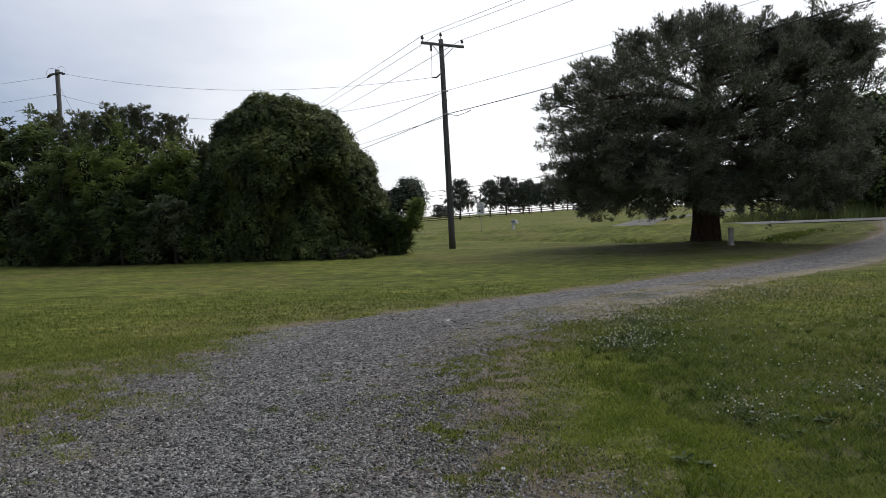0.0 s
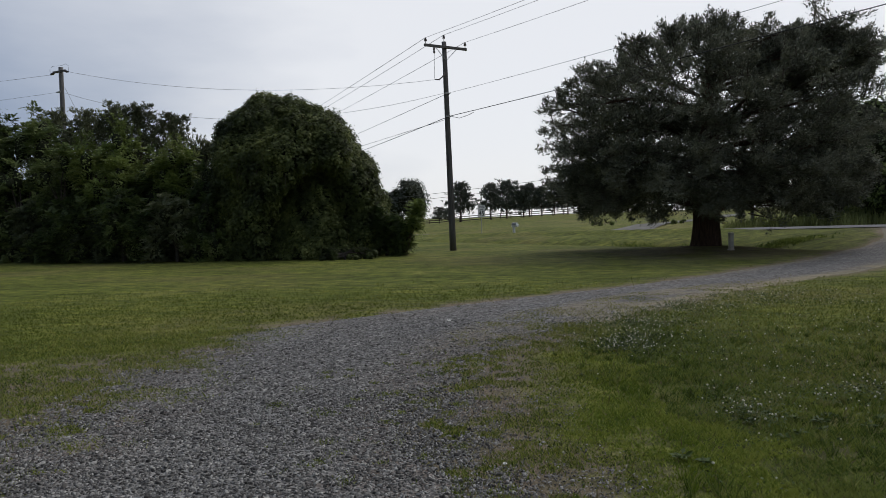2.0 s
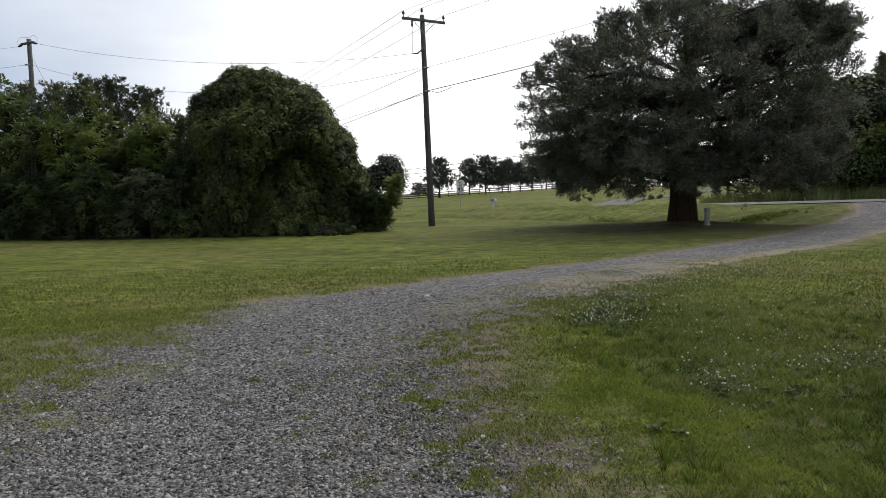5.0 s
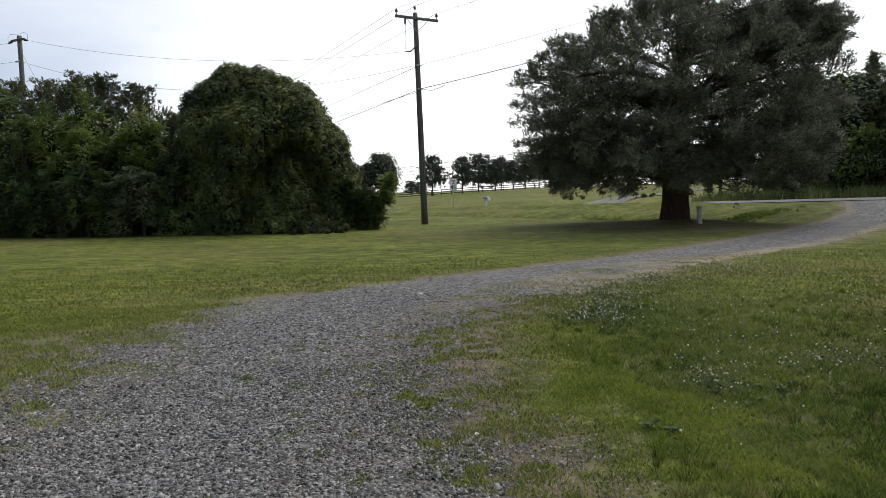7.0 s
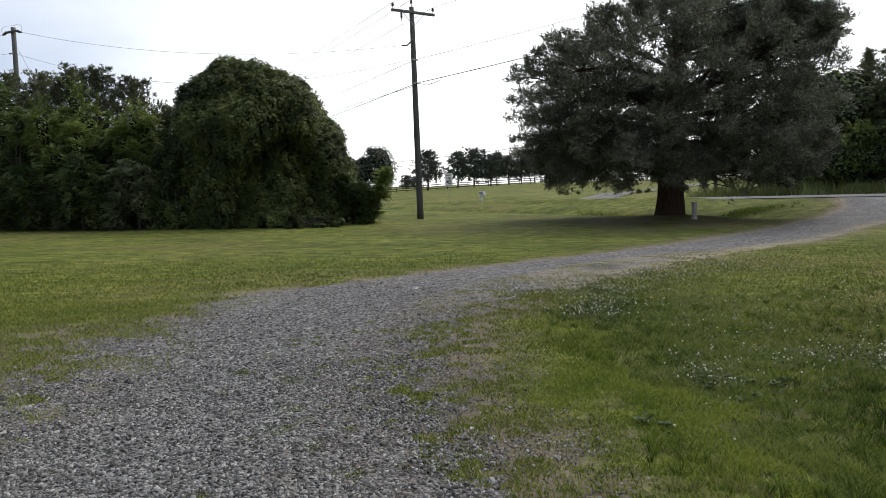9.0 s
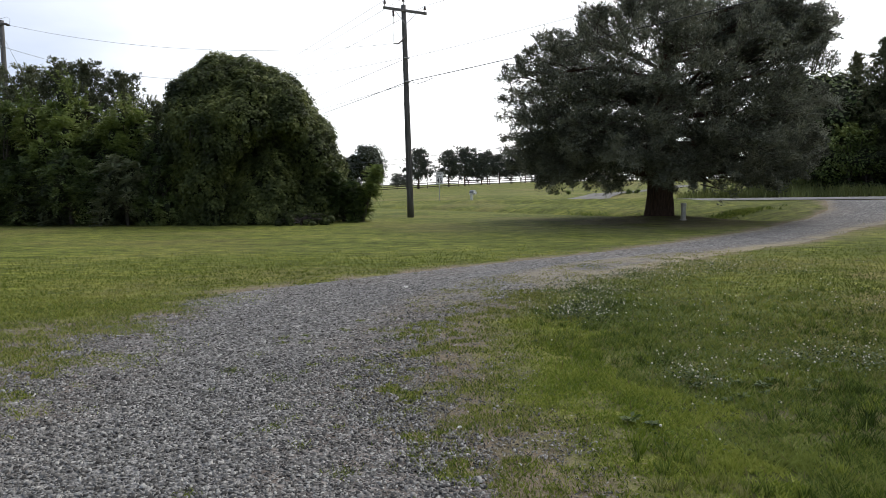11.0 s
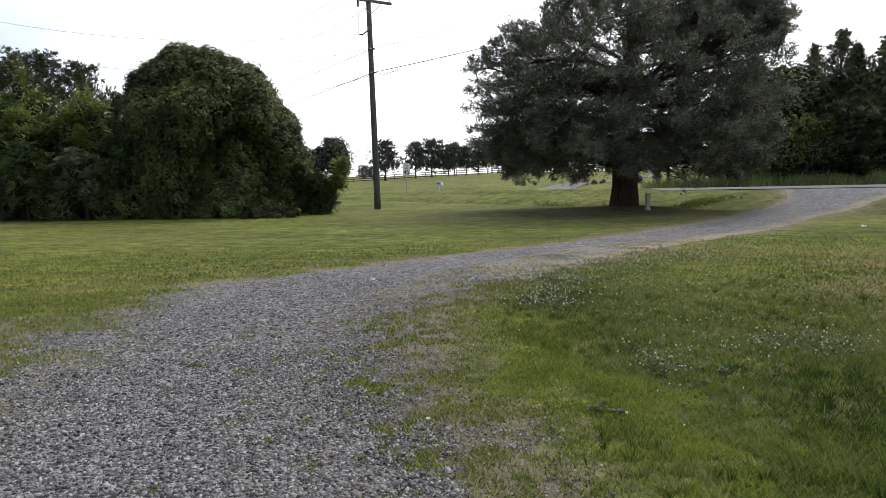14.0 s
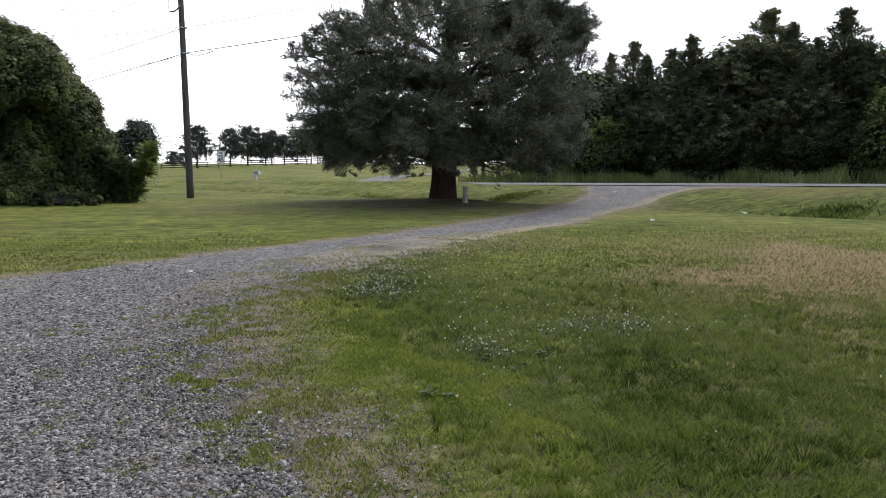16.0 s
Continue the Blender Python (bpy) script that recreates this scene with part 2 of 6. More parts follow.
def gravel_material():
    """The drive's bed: crushed grey stone in a paler dust, with bare earth where it thins out."""
    m, n, l, p = mat_new("gravel_bed")
    co = n.new("ShaderNodeTexCoord")
    v = n.new("ShaderNodeTexVoronoi")
    v.inputs["Scale"].default_value = 34.0
    l.new(co.outputs["Object"], v.inputs[0])
    v2 = n.new("ShaderNodeTexVoronoi")
    v2.inputs["Scale"].default_value = 15.0
    l.new(co.outputs["Object"], v2.inputs[0])
    r = ramp_node(n, [(0.1, (0.040, 0.040, 0.039)), (0.5, (0.178, 0.173, 0.168)), (0.9, (0.42, 0.41, 0.39))])
    l.new(mix_node(n, l, 0.4, v.outputs["Color"], v2.outputs["Color"]), r.inputs[0])
    big = noise_node(n, l, 0.55, 5.0)
    br = ramp_node(n, [(0.3, (0.80, 0.80, 0.82)), (0.7, (1.18, 1.16, 1.12))])
    l.new(big.outputs[0], br.inputs[0])
    stone = mix_node(n, l, 1.0, r.outputs[0], br.outputs[0], "MULTIPLY")
    att = n.new("ShaderNodeAttribute")
    att.attribute_name = "thin"
    en = noise_node(n, l, 3.0, 5.0)
    er = ramp_node(n, [(0.35, (0.095, 0.066, 0.047)), (0.7, (0.22, 0.155, 0.108))])
    l.new(en.outputs[0], er.inputs[0])
    edge = n.new("ShaderNodeAttribute")
    edge.attribute_name = "verge"
    tn = noise_node(n, l, 5.0, 6.0, 0.7)
    tan = ramp_node(n, [(0.3, (0.20, 0.165, 0.105)), (0.7, (0.42, 0.365, 0.255))])
    l.new(tn.outputs[0], tan.inputs[0])
    worn_bed = mix_node(n, l, att.outputs["Fac"], stone, er.outputs[0])
    l.new(mix_node(n, l, edge.outputs["Fac"], worn_bed, tan.outputs[0]), p.inputs["Base Color"])
    p.inputs["Roughness"].default_value = 0.9
    p.inputs["Specular IOR Level"].default_value = 0.2
    hsum = n.new("ShaderNodeMath")
    hsum.operation = "ADD"
    l.new(v.outputs["Distance"], hsum.inputs[0])
    l.new(v2.outputs["Distance"], hsum.inputs[1])
    bump_to(n, l, p, hsum.outputs[0], 0.8, 0.03)
    return m


def lawn_material():
    """Mown lawn: greens in patches and faint mowing streaks, straw where it has dried out, soil along the drive."""
    m, n, l, p = mat_new("lawn")
    a = noise_node(n, l, 0.22, 5.0, 0.6)
    r = ramp_node(n, [(0.25, (0.080, 0.100, 0.016)), (0.5, (0.142, 0.160, 0.029)), (0.78, (0.225, 0.215, 0.062))])
    l.new(a.outputs[0], r.inputs[0])
    fine = noise_node(n, l, 18.0, 6.0, 0.7)
    fr = ramp_node(n, [(0.28, (0.38, 0.40, 0.36)), (0.72, (1.5, 1.5, 1.45))])
    l.new(fine.outputs[0], fr.inputs[0])
    green = mix_node(n, l, 1.0, r.outputs[0], fr.outputs[0], "MULTIPLY")
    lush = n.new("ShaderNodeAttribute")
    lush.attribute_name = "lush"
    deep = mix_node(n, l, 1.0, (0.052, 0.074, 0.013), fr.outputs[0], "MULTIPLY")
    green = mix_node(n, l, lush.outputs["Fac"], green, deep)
    mid_n = noise_node(n, l, 2.4, 5.0, 0.65)
    mid_r = ramp_node(n, [(0.34, (0.60, 0.64, 0.60)), (0.66, (1.34, 1.31, 1.3))])
    l.new(mid_n.outputs[0], mid_r.inputs[0])
    green = mix_node(n, l, 1.0, green, mid_r.outputs[0], "MULTIPLY")
    st = noise_node(n, l, 1.0, 4.0, 0.6, "Object", (0.22, 1.0, 1.0))
    sr = ramp_node(n, [(0.35, (0.78, 0.82, 0.78)), (0.65, (1.20, 1.17, 1.15))])
    l.new(st.outputs[0], sr.inputs[0])
    green = mix_node(n, l, 1.0, green, sr.outputs[0], "MULTIPLY")
    st2 = noise_node(n, l, 1.0, 3.0, 0.6, "Object", (1.6, 5.0, 1.0))
    s2r = ramp_node(n, [(0.36, (0.58, 0.62, 0.58)), (0.64, (1.34, 1.32, 1.3))])
    l.new(st2.outputs[0], s2r.inputs[0])
    green = mix_node(n, l, 1.0, green, s2r.outputs[0], "MULTIPLY")
    straw_n = noise_node(n, l, 9.0, 6.0, 0.7)
    straw = ramp_node(n, [(0.3, (0.15, 0.108, 0.050)), (0.7, (0.32, 0.230, 0.118))])
    l.new(straw_n.outputs[0], straw.inputs[0])
    dry = n.new("ShaderNodeAttribute")
    dry.attribute_name = "dry"
    col = mix_node(n, l, dry.outputs["Fac"], green, straw.outputs[0])
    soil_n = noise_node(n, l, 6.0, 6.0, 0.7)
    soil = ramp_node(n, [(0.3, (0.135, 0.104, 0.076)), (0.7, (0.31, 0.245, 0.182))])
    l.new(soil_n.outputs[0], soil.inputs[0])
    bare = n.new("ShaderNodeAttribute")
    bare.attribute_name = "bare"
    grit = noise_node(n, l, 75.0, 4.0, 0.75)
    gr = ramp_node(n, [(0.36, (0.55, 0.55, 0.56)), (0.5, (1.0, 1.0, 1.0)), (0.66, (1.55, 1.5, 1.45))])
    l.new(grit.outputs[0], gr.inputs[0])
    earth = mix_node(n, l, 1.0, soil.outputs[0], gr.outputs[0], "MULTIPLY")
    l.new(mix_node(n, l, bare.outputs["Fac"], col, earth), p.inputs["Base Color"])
    p.inputs["Roughness"].default_value = 0.95
    p.inputs["Specular IOR Level"].default_value = 0.15
    bump_to(n, l, p, fine.outputs[0], 0.7, 0.05)
    return m


M_STONE, M_GRAVEL, M_LAWN = stone_material(), gravel_material(), lawn_material()
M_ASPHALT = rough_material("old_asphalt", [(0.3, (0.15, 0.148, 0.144)), (0.7, (0.235, 0.232, 0.225))], 0.8, 0.85, 0.2, 0.006, None, 0.0, "Object", 60.0)

M_PALE_DRIVE = rough_material("pale_far_gravel", [(0.3, (0.15, 0.142, 0.128)), (0.7, (0.24, 0.228, 0.205))], 0.8, 0.95, 0.2, 0.006, None, 0.0, "Object", 60.0)

# ---- mesh helpers ----
rng = np.random.default_rng(7)


def quads_mesh(name, verts, faces, smooth=False):
    """A mesh from an array of vertices and an array of faces that all have the same number of corners."""
    verts, faces = np.asarray(verts, np.float32).reshape(-1, 3), np.asarray(faces, np.int32)
    me = bpy.data.meshes.new(name)
    k = faces.shape[1]
    me.vertices.add(len(verts))
    me.vertices.foreach_set("co", verts.ravel())
    me.loops.add(faces.size)
    me.loops.foreach_set("vertex_index", faces.ravel())
    me.polygons.add(len(faces))
    me.polygons.foreach_set("loop_start", np.arange(0, faces.size, k, dtype=np.int32))
    if smooth:
        me.polygons.foreach_set("use_smooth", np.ones(len(faces), bool))
    me.update(calc_edges=True)
    return me


def part(name, shape, material, parent=None, label=""):
    """One mesh object, from a bmesh or a mesh, under a thing or a part."""
    if isinstance(shape, bmesh.types.BMesh):
        me = bpy.data.meshes.new(name)
        shape.to_mesh(me)
        shape.free()
    else:
        me = shape
    if not me.materials:
        me.materials.append(material)
    ob = new(name, me)
    if parent is not None:
        ob.parent = parent
    if label:
        tagged(ob, label)
    return ob


def thing(name, label, category, at=(0, 0, 0), turn=0, group="", kind=""):
    ob = new(name)
    ob.matrix_basis = pose(*at, 0, 0, turn)
    return tagged(ob, label, category, group, kind)


def box_bm(bm, size, at, bevel=0.0, m=None):
    """A bevelled block added to bm."""
    r = bmesh.ops.create_cube(bm, size=1.0)
    bmesh.ops.scale(bm, vec=size, verts=r["verts"])
    bmesh.ops.translate(bm, vec=at, verts=r["verts"])
    if bevel:
        edges = list({e for v in r["verts"] for e in v.link_edges})
        bmesh.ops.bevel(bm, geom=edges, offset=bevel, segments=2, affect="EDGES", profile=0.5)
    return bm


def block(size, at, bevel=0.004):
    return box_bm(bmesh.new(), size, at, bevel)


def tube_arrays(points, radii, seg=8, wobble=0.0, rnd=None, capped=True):
    """A bent tapering tube as arrays of quads."""
    pts = np.asarray(points, float)
    rad = np.asarray(radii, float)
    tan = np.gradient(pts, axis=0)
    tan /= np.linalg.norm(tan, axis=1, keepdims=True) + 1e-9
    ref = np.where(np.abs(tan[:, 2:3]) > 0.9, [[1.0, 0, 0]], [[0, 0, 1.0]])
    a = np.cross(tan, ref)
    a /= np.linalg.norm(a, axis=1, keepdims=True) + 1e-9
    b = np.cross(tan, a)
    ang = np.linspace(0, 2 * math.pi, seg, endpoint=False)
    rr = rad[:, None] * np.ones(seg)
    if wobble and rnd is not None:
        rr = rr * (1 + wobble * rnd.normal(size=rr.shape))
    v = pts[:, None] + a[:, None] * (np.cos(ang) * rr)[..., None] + b[:, None] * (np.sin(ang) * rr)[..., None]
    k = len(pts)
    i, j = np.meshgrid(np.arange(k - 1), np.arange(seg), indexing="ij")
    f = np.stack([i * seg + j, i * seg + (j + 1) % seg, (i + 1) * seg + (j + 1) % seg, (i + 1) * seg + j], -1).reshape(-1, 4)
    return v.reshape(-1, 3), f


def join(chunks):
    vs, fs, off = [], [], 0
    for v, f in chunks:
        vs.append(v)
        fs.append(f + off)
        off += len(v)
    return np.concatenate(vs), np.concatenate(fs)


def tube_mesh(name, points, radii, seg=8, wobble=0.0, rnd=None):
    return quads_mesh(name, *tube_arrays(points, radii, seg, wobble, rnd), smooth=True)


def unit(v):
    return v / (np.linalg.norm(v, axis=-1, keepdims=True) + 1e-9)


def leaf_arrays(at, axis, face, length, width, fold=0.12):
    """Folded diamond leaves: at (n,3) their middles, axis their long way, face about their upper side."""
    axis = unit(axis)
    side = unit(np.cross(face, axis))
    nrm = np.cross(axis, side)
    length, width = np.asarray(length)[:, None], np.asarray(width)[:, None]
    v = np.stack([at - axis * length / 2, at + side * width / 2 + nrm * width * fold, at + axis * length / 2 - nrm * length * 0.12,
                  at - side * width / 2 + nrm * width * fold], 1)
    f = np.arange(len(at) * 4).reshape(-1, 4)
    return v.reshape(-1, 3), f


def sprig_arrays(at, axis, face, length, width):
    """Pointed sprigs and blades: one narrow triangle each, rooted at its broad end."""
    axis = unit(axis)
    side = unit(np.cross(face, axis))
    length, width = np.asarray(length)[:, None], np.asarray(width)[:, None]
    v = np.stack([at - axis * length / 2 - side * width / 2, at - axis * length / 2 + side * width / 2, at + axis * length / 2], 1)
    return v.reshape(-1, 3), np.arange(len(at) * 3).reshape(-1, 3)


def lattice(x, y, seed):
    h = (x * 374761393 + y * 668265263 + seed * 974634777) & 0x7FFFFFFF
    h = ((h ^ (h >> 13)) * 1274126177) & 0x7FFFFFFF
    return ((h ^ (h >> 16)) & 0xFFFF) / 65535.0


def field(x, y, size, seed=0, octaves=4):
    """Smooth noise 0 to 1 over the plan, with lumps about size metres wide."""
    x, y = np.asarray(x, float) / size, np.asarray(y, float) / size
    total, amp, norm = 0.0, 1.0, 0.0
    for o in range(octaves):
        xi, yi = np.floor(x).astype(np.int64), np.floor(y).astype(np.int64)
        fx, fy = x - xi, y - yi
        fx, fy = fx * fx * (3 - 2 * fx), fy * fy * (3 - 2 * fy)
        v = ((lattice(xi, yi, seed + o) * (1 - fx) + lattice(xi + 1, yi, seed + o) * fx) * (1 - fy)
             + (lattice(xi, yi + 1, seed + o) * (1 - fx) + lattice(xi + 1, yi + 1, seed + o) * fx) * fy)
        total, norm = total + v * amp, norm + amp
        x, y, amp = x * 2.03 + 17.1, y * 2.03 + 5.3, amp * 0.5
    return total / norm


def smooth(a, b, x):
    t = np.clip((np.asarray(x, float) - a) / (b - a), 0, 1)
    return t * t * (3 - 2 * t)


# ---- the lie of the land ----
# The road runs along (0.585, -0.811); s is the distance towards it, v the distance along it.
ROAD_NEAR, ROAD_FAR = 36.0, 42.4


def road_sv(x, y):
    return 0.811 * x + 0.585 * y, 0.585 * x - 0.811 * y


def from_sv(s, v):
    return 0.811 * s + 0.585 * v, 0.585 * s - 0.811 * v


def road_z(v):
    v = np.asarray(v, float)
    return np.where(v < -55, -0.08 - 0.3 * (1 - np.exp((v + 55) / 40)), np.where(v > 10, 1.113 + 0.8 * (1 - np.exp(-(v - 10) / 50)), 0.93 + 0.0183 * v))


DRIVE_FAR = [(-3.5, 7.6), (-3.75, 9.0), (-3.4, 10.1), (-2.47, 10.9), (-0.83, 12.3), (1.26, 13.95), (3.0, 15.2), (4.86, 16.8), (7.17, 19.0), (10.4, 22.3), (14.1, 27.3), (16.1, 29.4), (17.1, 30.3), (17.9, 31.8), (19.4, 34.7)]
DRIVE_NEAR = [(25.3, 26.4), (21.5, 28.7), (18.5, 27.5), (15.6, 25.2), (12.1, 21.2), (9.4, 18.2), (6.9, 16.2), (4.8, 14.3), (3.0, 12.3), (1.1, 10.1), (0.35, 9.1), (-0.1, 8.2), (-0.25, 7.0), (-0.2, 5.7), (-0.15, 4.8), (-0.1, 4.1), (0.2, 3.2), (0.4, 1.0),
              (0.6, -8.0), (-4.4, -8.0), (-3.5, 2.0), (-3.3, 4.5), (-3.35, 6.2)]
DRIVE = np.array(DRIVE_FAR + DRIVE_NEAR)


def drive_depth(x, y):
    """Metres inside the drive's outline (negative outside)."""
    x, y = np.asarray(x, float), np.asarray(y, float)
    best, inside = np.full(x.shape, 1e9), np.zeros(x.shape, bool)
    for (x0, y0), (x1, y1) in zip(DRIVE, np.roll(DRIVE, -1, 0)):
        dx, dy = x1 - x0, y1 - y0
        t = np.clip(((x - x0) * dx + (y - y0) * dy) / (dx * dx + dy * dy), 0, 1)
        best = np.minimum(best, np.hypot(x - x0 - t * dx, y - y0 - t * dy))
        if dy:
            inside ^= ((y0 > y) != (y1 > y)) & (x < x0 + (y - y0) / dy * dx)
    return np.where(inside, best, -best)


def land(x, y):
    """Height of the ground."""
    x, y = np.asarray(x, float), np.asarray(y, float)
    s, v = road_sv(x, y)
    zr = road_z(v)
    yard = 0.05 * (field(x, y, 9.0, 3, 2) - 0.5) * smooth(4, 14, np.hypot(x, y)) + 0.2 * np.exp(-((x - 9.35) ** 2 + (y - 29) ** 2) / 5.0)
    dd = drive_depth(x, y)
    ditch = (0.30 + 0.2 * (1 - smooth(-24, -18, v))) * np.exp(-((s - 29.0) / 1.5) ** 2) * (1 - smooth(-2.5, 0.3, dd))
    ditch = ditch - 0.26 * np.exp(-((s - 34.4) / 0.9) ** 2) * (1 - smooth(-2.5, 0.0, dd)) * (1 - smooth(-26, -20, v))
    z = yard * (1 - smooth(28, 35.5, s)) + (zr - 0.04) * smooth(28, 35.5, s) - ditch
    hill = np.clip(0.75 + 0.042 * x, 0.1, 2.0) + 0.15 * (field(x, y, 40.0, 5, 2) - 0.5)
    bank = 0.42 * smooth(43.8, 50.5, s)
    z = np.where(s > 43, zr - 0.04 + bank + (hill - zr - bank) * np.clip((s - 43) / 60, 0, 1) ** 1.9, z)
    return z


def land1(x, y):
    return float(land(np.array([x]), np.array([y]))[0])


# ---- ground, road, drives ----
def spread(lo, hi, fine_lo, fine_hi, step, grow=1.12):
    """Grid lines, evenly fine between fine_lo and fine_hi and wider and wider outside."""
    mid = list(np.arange(fine_lo, fine_hi, step))
    up, d, x = [], step, fine_hi
    while x < hi:
        up.append(x)
        d *= grow
        x += d
    down, d, x = [], step, fine_lo
    while x > lo:
        d *= grow
        x -= d
        down.append(x)
    return np.array(sorted(down) + mid + up + [hi])


def dryness(x, y):
    """Where the lawn beside the drive has turned to straw."""
    d = (smooth(0.36, 0.6, field(x, y, 2.6, 21)) * np.exp(-(((x - 10.0) / 5.2) ** 2 + ((y - 9.0) / 3.4) ** 2)) * 1.6 * (0.55 + 0.45 * smooth(0.35, 0.6, field(x - 1.6 * y, y * 0.35 + x * 0.2, 0.8, 23, 2)))
         + 0.55 * smooth(0.4, 0.68, field(x, y, 0.9, 31)) * np.exp(-(((x - 6.0) / 3.2) ** 2 + ((y - 5.6) / 2.6) ** 2)))
    d = d + 0.85 * np.exp(-(((x - 7.4) / 1.7) ** 2 + ((y - 8.5) / 0.9) ** 2)) * (0.35 + 0.65 * smooth(0.35, 0.6, field(x, y, 0.7, 25, 3)))
    d = d + 0.22 * smooth(0.55, 0.75, field(x, y, 4.0, 41)) * smooth(8, 14, np.hypot(x, y))
    d = d + 0.05 * smooth(14, 30, np.hypot(x, y)) + 0.05 * smooth(55, 100, y)
    return np.clip(d, 0, 0.92)


APRON_Y = [0.0, 3.2, 4.1, 4.8, 5.7, 7.0, 8.2, 9.1, 10.2, 12.0]
APRON_IN = [0.4, 0.2, -0.1, -0.35, -0.4, -0.4, -0.2, 0.45, 1.2, 2.9]
APRON_OUT = [1.2, 1.05, 1.0, 0.95, 0.85, 0.85, 1.0, 1.35, 1.8, 3.1]


def apron(x, y):
    """Across the worn apron where the drive's stone runs out into the lawn: 0 at the stone, 1 at the lush grass."""
    a, b = np.interp(y, APRON_Y, APRON_IN), np.interp(y, APRON_Y, APRON_OUT)
    m = (x - a) / (b - a) + 0.55 * (field(x, y, 0.5, 161, 4) - 0.5)
    left = np.maximum(np.clip((-3.1 - x) / 2.0, -1, 0.72), (y - 9.25 - 0.47 * (x + 3.6)) / 0.8 + 1.0) + 0.55 * (field(x, y, 0.55, 163, 4) - 0.5)
    return np.where((y < 12) & (x > -2.2), m, np.where((y < 10.5) & (x <= -2.2), left, 1.5))


def worn(x, y):
    """1 on the apron, 0 off it."""
    m = apron(x, y)
    return smooth(-0.35, 0.1, m) * (1 - smooth(0.65, 1.1, m))


def bare_and_shade(x, y):
    """Soil and thin stone along the drive's ragged edges, and litter with painted shade under the cedar."""
    dd = drive_depth(x, y)
    near = np.exp(-np.abs(dd + 0.15) / 0.45) * (np.hypot(x, y) < 40)
    b = near * smooth(0.36, 0.62, field(x, y, 0.35, 51)) * 0.9
    b = b + np.exp(-((dd + 0.12) / 0.22) ** 2) * smooth(9.5, 12, y) * (np.hypot(x, y) < 40) * (0.35 + 0.6 * smooth(0.3, 0.6, field(x, y, 0.7, 53)))
    for cx, cy, r in ((1.1, 4.27, 0.18), (0.59, 3.95, 0.32), (0.31, 5.54, 0.35)):
        b = b + 0.9 * np.exp(-(((x - cx) / r) ** 2 + ((y - cy) / (r * 1.2)) ** 2)) * smooth(0.35, 0.6, field(x, y, 0.16, 61))
    # needle litter and thin grass under the cedar; its soft shadow is painted in too
    b = b + 0.5 * np.exp(-(((x - 8.4) / 5.0) ** 2 + ((y - 26.4) / 4.6) ** 2)) * smooth(0.25, 0.65, field(x, y, 1.6, 63))
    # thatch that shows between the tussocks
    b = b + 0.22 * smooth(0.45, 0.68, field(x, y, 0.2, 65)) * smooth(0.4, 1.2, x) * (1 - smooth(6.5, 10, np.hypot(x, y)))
    b = b * smooth(0.85, 1.25, apron(x, y)) + 0.92 * worn(x, y) * (0.45 + 0.55 * smooth(0.3, 0.55, field(x, y, 0.3, 57)))
    return np.clip(b, 0, 0.95)


def add_attr(me, name, values):
    a = me.attributes.new(name, "FLOAT", "POINT")
    a.data.foreach_set("value", np.asarray(values, np.float32))


gx, gy = spread(-2500, 2500, -6, 14, 0.18, 1.09), spread(-2500, 3500, 1.5, 14, 0.18, 1.075)
gx = np.unique(np.concatenate([gx, np.arange(-12, 34, 0.9)]).round(3))
gy = np.unique(np.concatenate([gy, np.arange(15, 76, 0.9)]).round(3))
GX, GY = np.meshgrid(gx, gy, indexing="ij")
X, Y = GX.ravel(), GY.ravel()
Z = land(X, Y)
gi, gj = np.meshgrid(np.arange(len(gx) - 1), np.arange(len(gy) - 1), indexing="ij")
k = len(gy)
GF = np.stack([gi * k + gj, (gi + 1) * k + gj, (gi + 1) * k + gj + 1, gi * k + gj + 1], -1).reshape(-1, 4)
g_me = quads_mesh("ground", np.stack([X, Y, Z], 1), GF, True)
add_attr(g_me, "dry", dryness(X, Y))
add_attr(g_me, "bare", bare_and_shade(X, Y))
gs, gv = road_sv(X, Y)
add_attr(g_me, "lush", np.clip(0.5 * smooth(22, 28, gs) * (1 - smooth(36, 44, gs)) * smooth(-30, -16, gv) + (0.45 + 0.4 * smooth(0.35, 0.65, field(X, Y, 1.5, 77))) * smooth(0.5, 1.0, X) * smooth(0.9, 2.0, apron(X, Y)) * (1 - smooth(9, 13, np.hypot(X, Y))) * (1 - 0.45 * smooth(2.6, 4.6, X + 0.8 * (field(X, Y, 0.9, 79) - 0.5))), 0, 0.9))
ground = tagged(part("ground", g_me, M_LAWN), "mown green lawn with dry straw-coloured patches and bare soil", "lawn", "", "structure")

def shoulder(x, y):
    """The side of the drive past its bend where thin grass has crept over the stone."""
    inner = np.interp(y, [8.5, 9.8, 11.8, 13.0, 14.2, 15.0, 17.0], [-0.6, -0.3, 0.8, 1.9, 3.1, 4.3, 7.0])
    outer = np.interp(y, [8.5, 9.8, 11.8, 13.6, 14.7, 17.0], [1.3, 1.6, 2.9, 4.3, 5.7, 8.2])
    return smooth(-0.3, 0.25, x - inner) * (1 - smooth(-0.1, 0.5, x - outer)) * smooth(8.0, 9.6, y) * (1 - smooth(14.5, 17.0, y))


# the gravel drive: a sheet of small cells with a ragged edge
cell = 0.08


def drive_cover(x, y):
    """Above 0 where stone covers the ground: solid in the drive's middle, broken up towards its edges."""
    dd = drive_depth(x, y)
    wide = np.where(y < 9.5, 1.0, 0.22)
    return (dd - 0.15 * wide) + wide * (1.2 * (field(x, y, 0.24, 81, 3) - 0.5) + 1.0 * (field(x, y, 1.3, 83, 3) - 0.5))


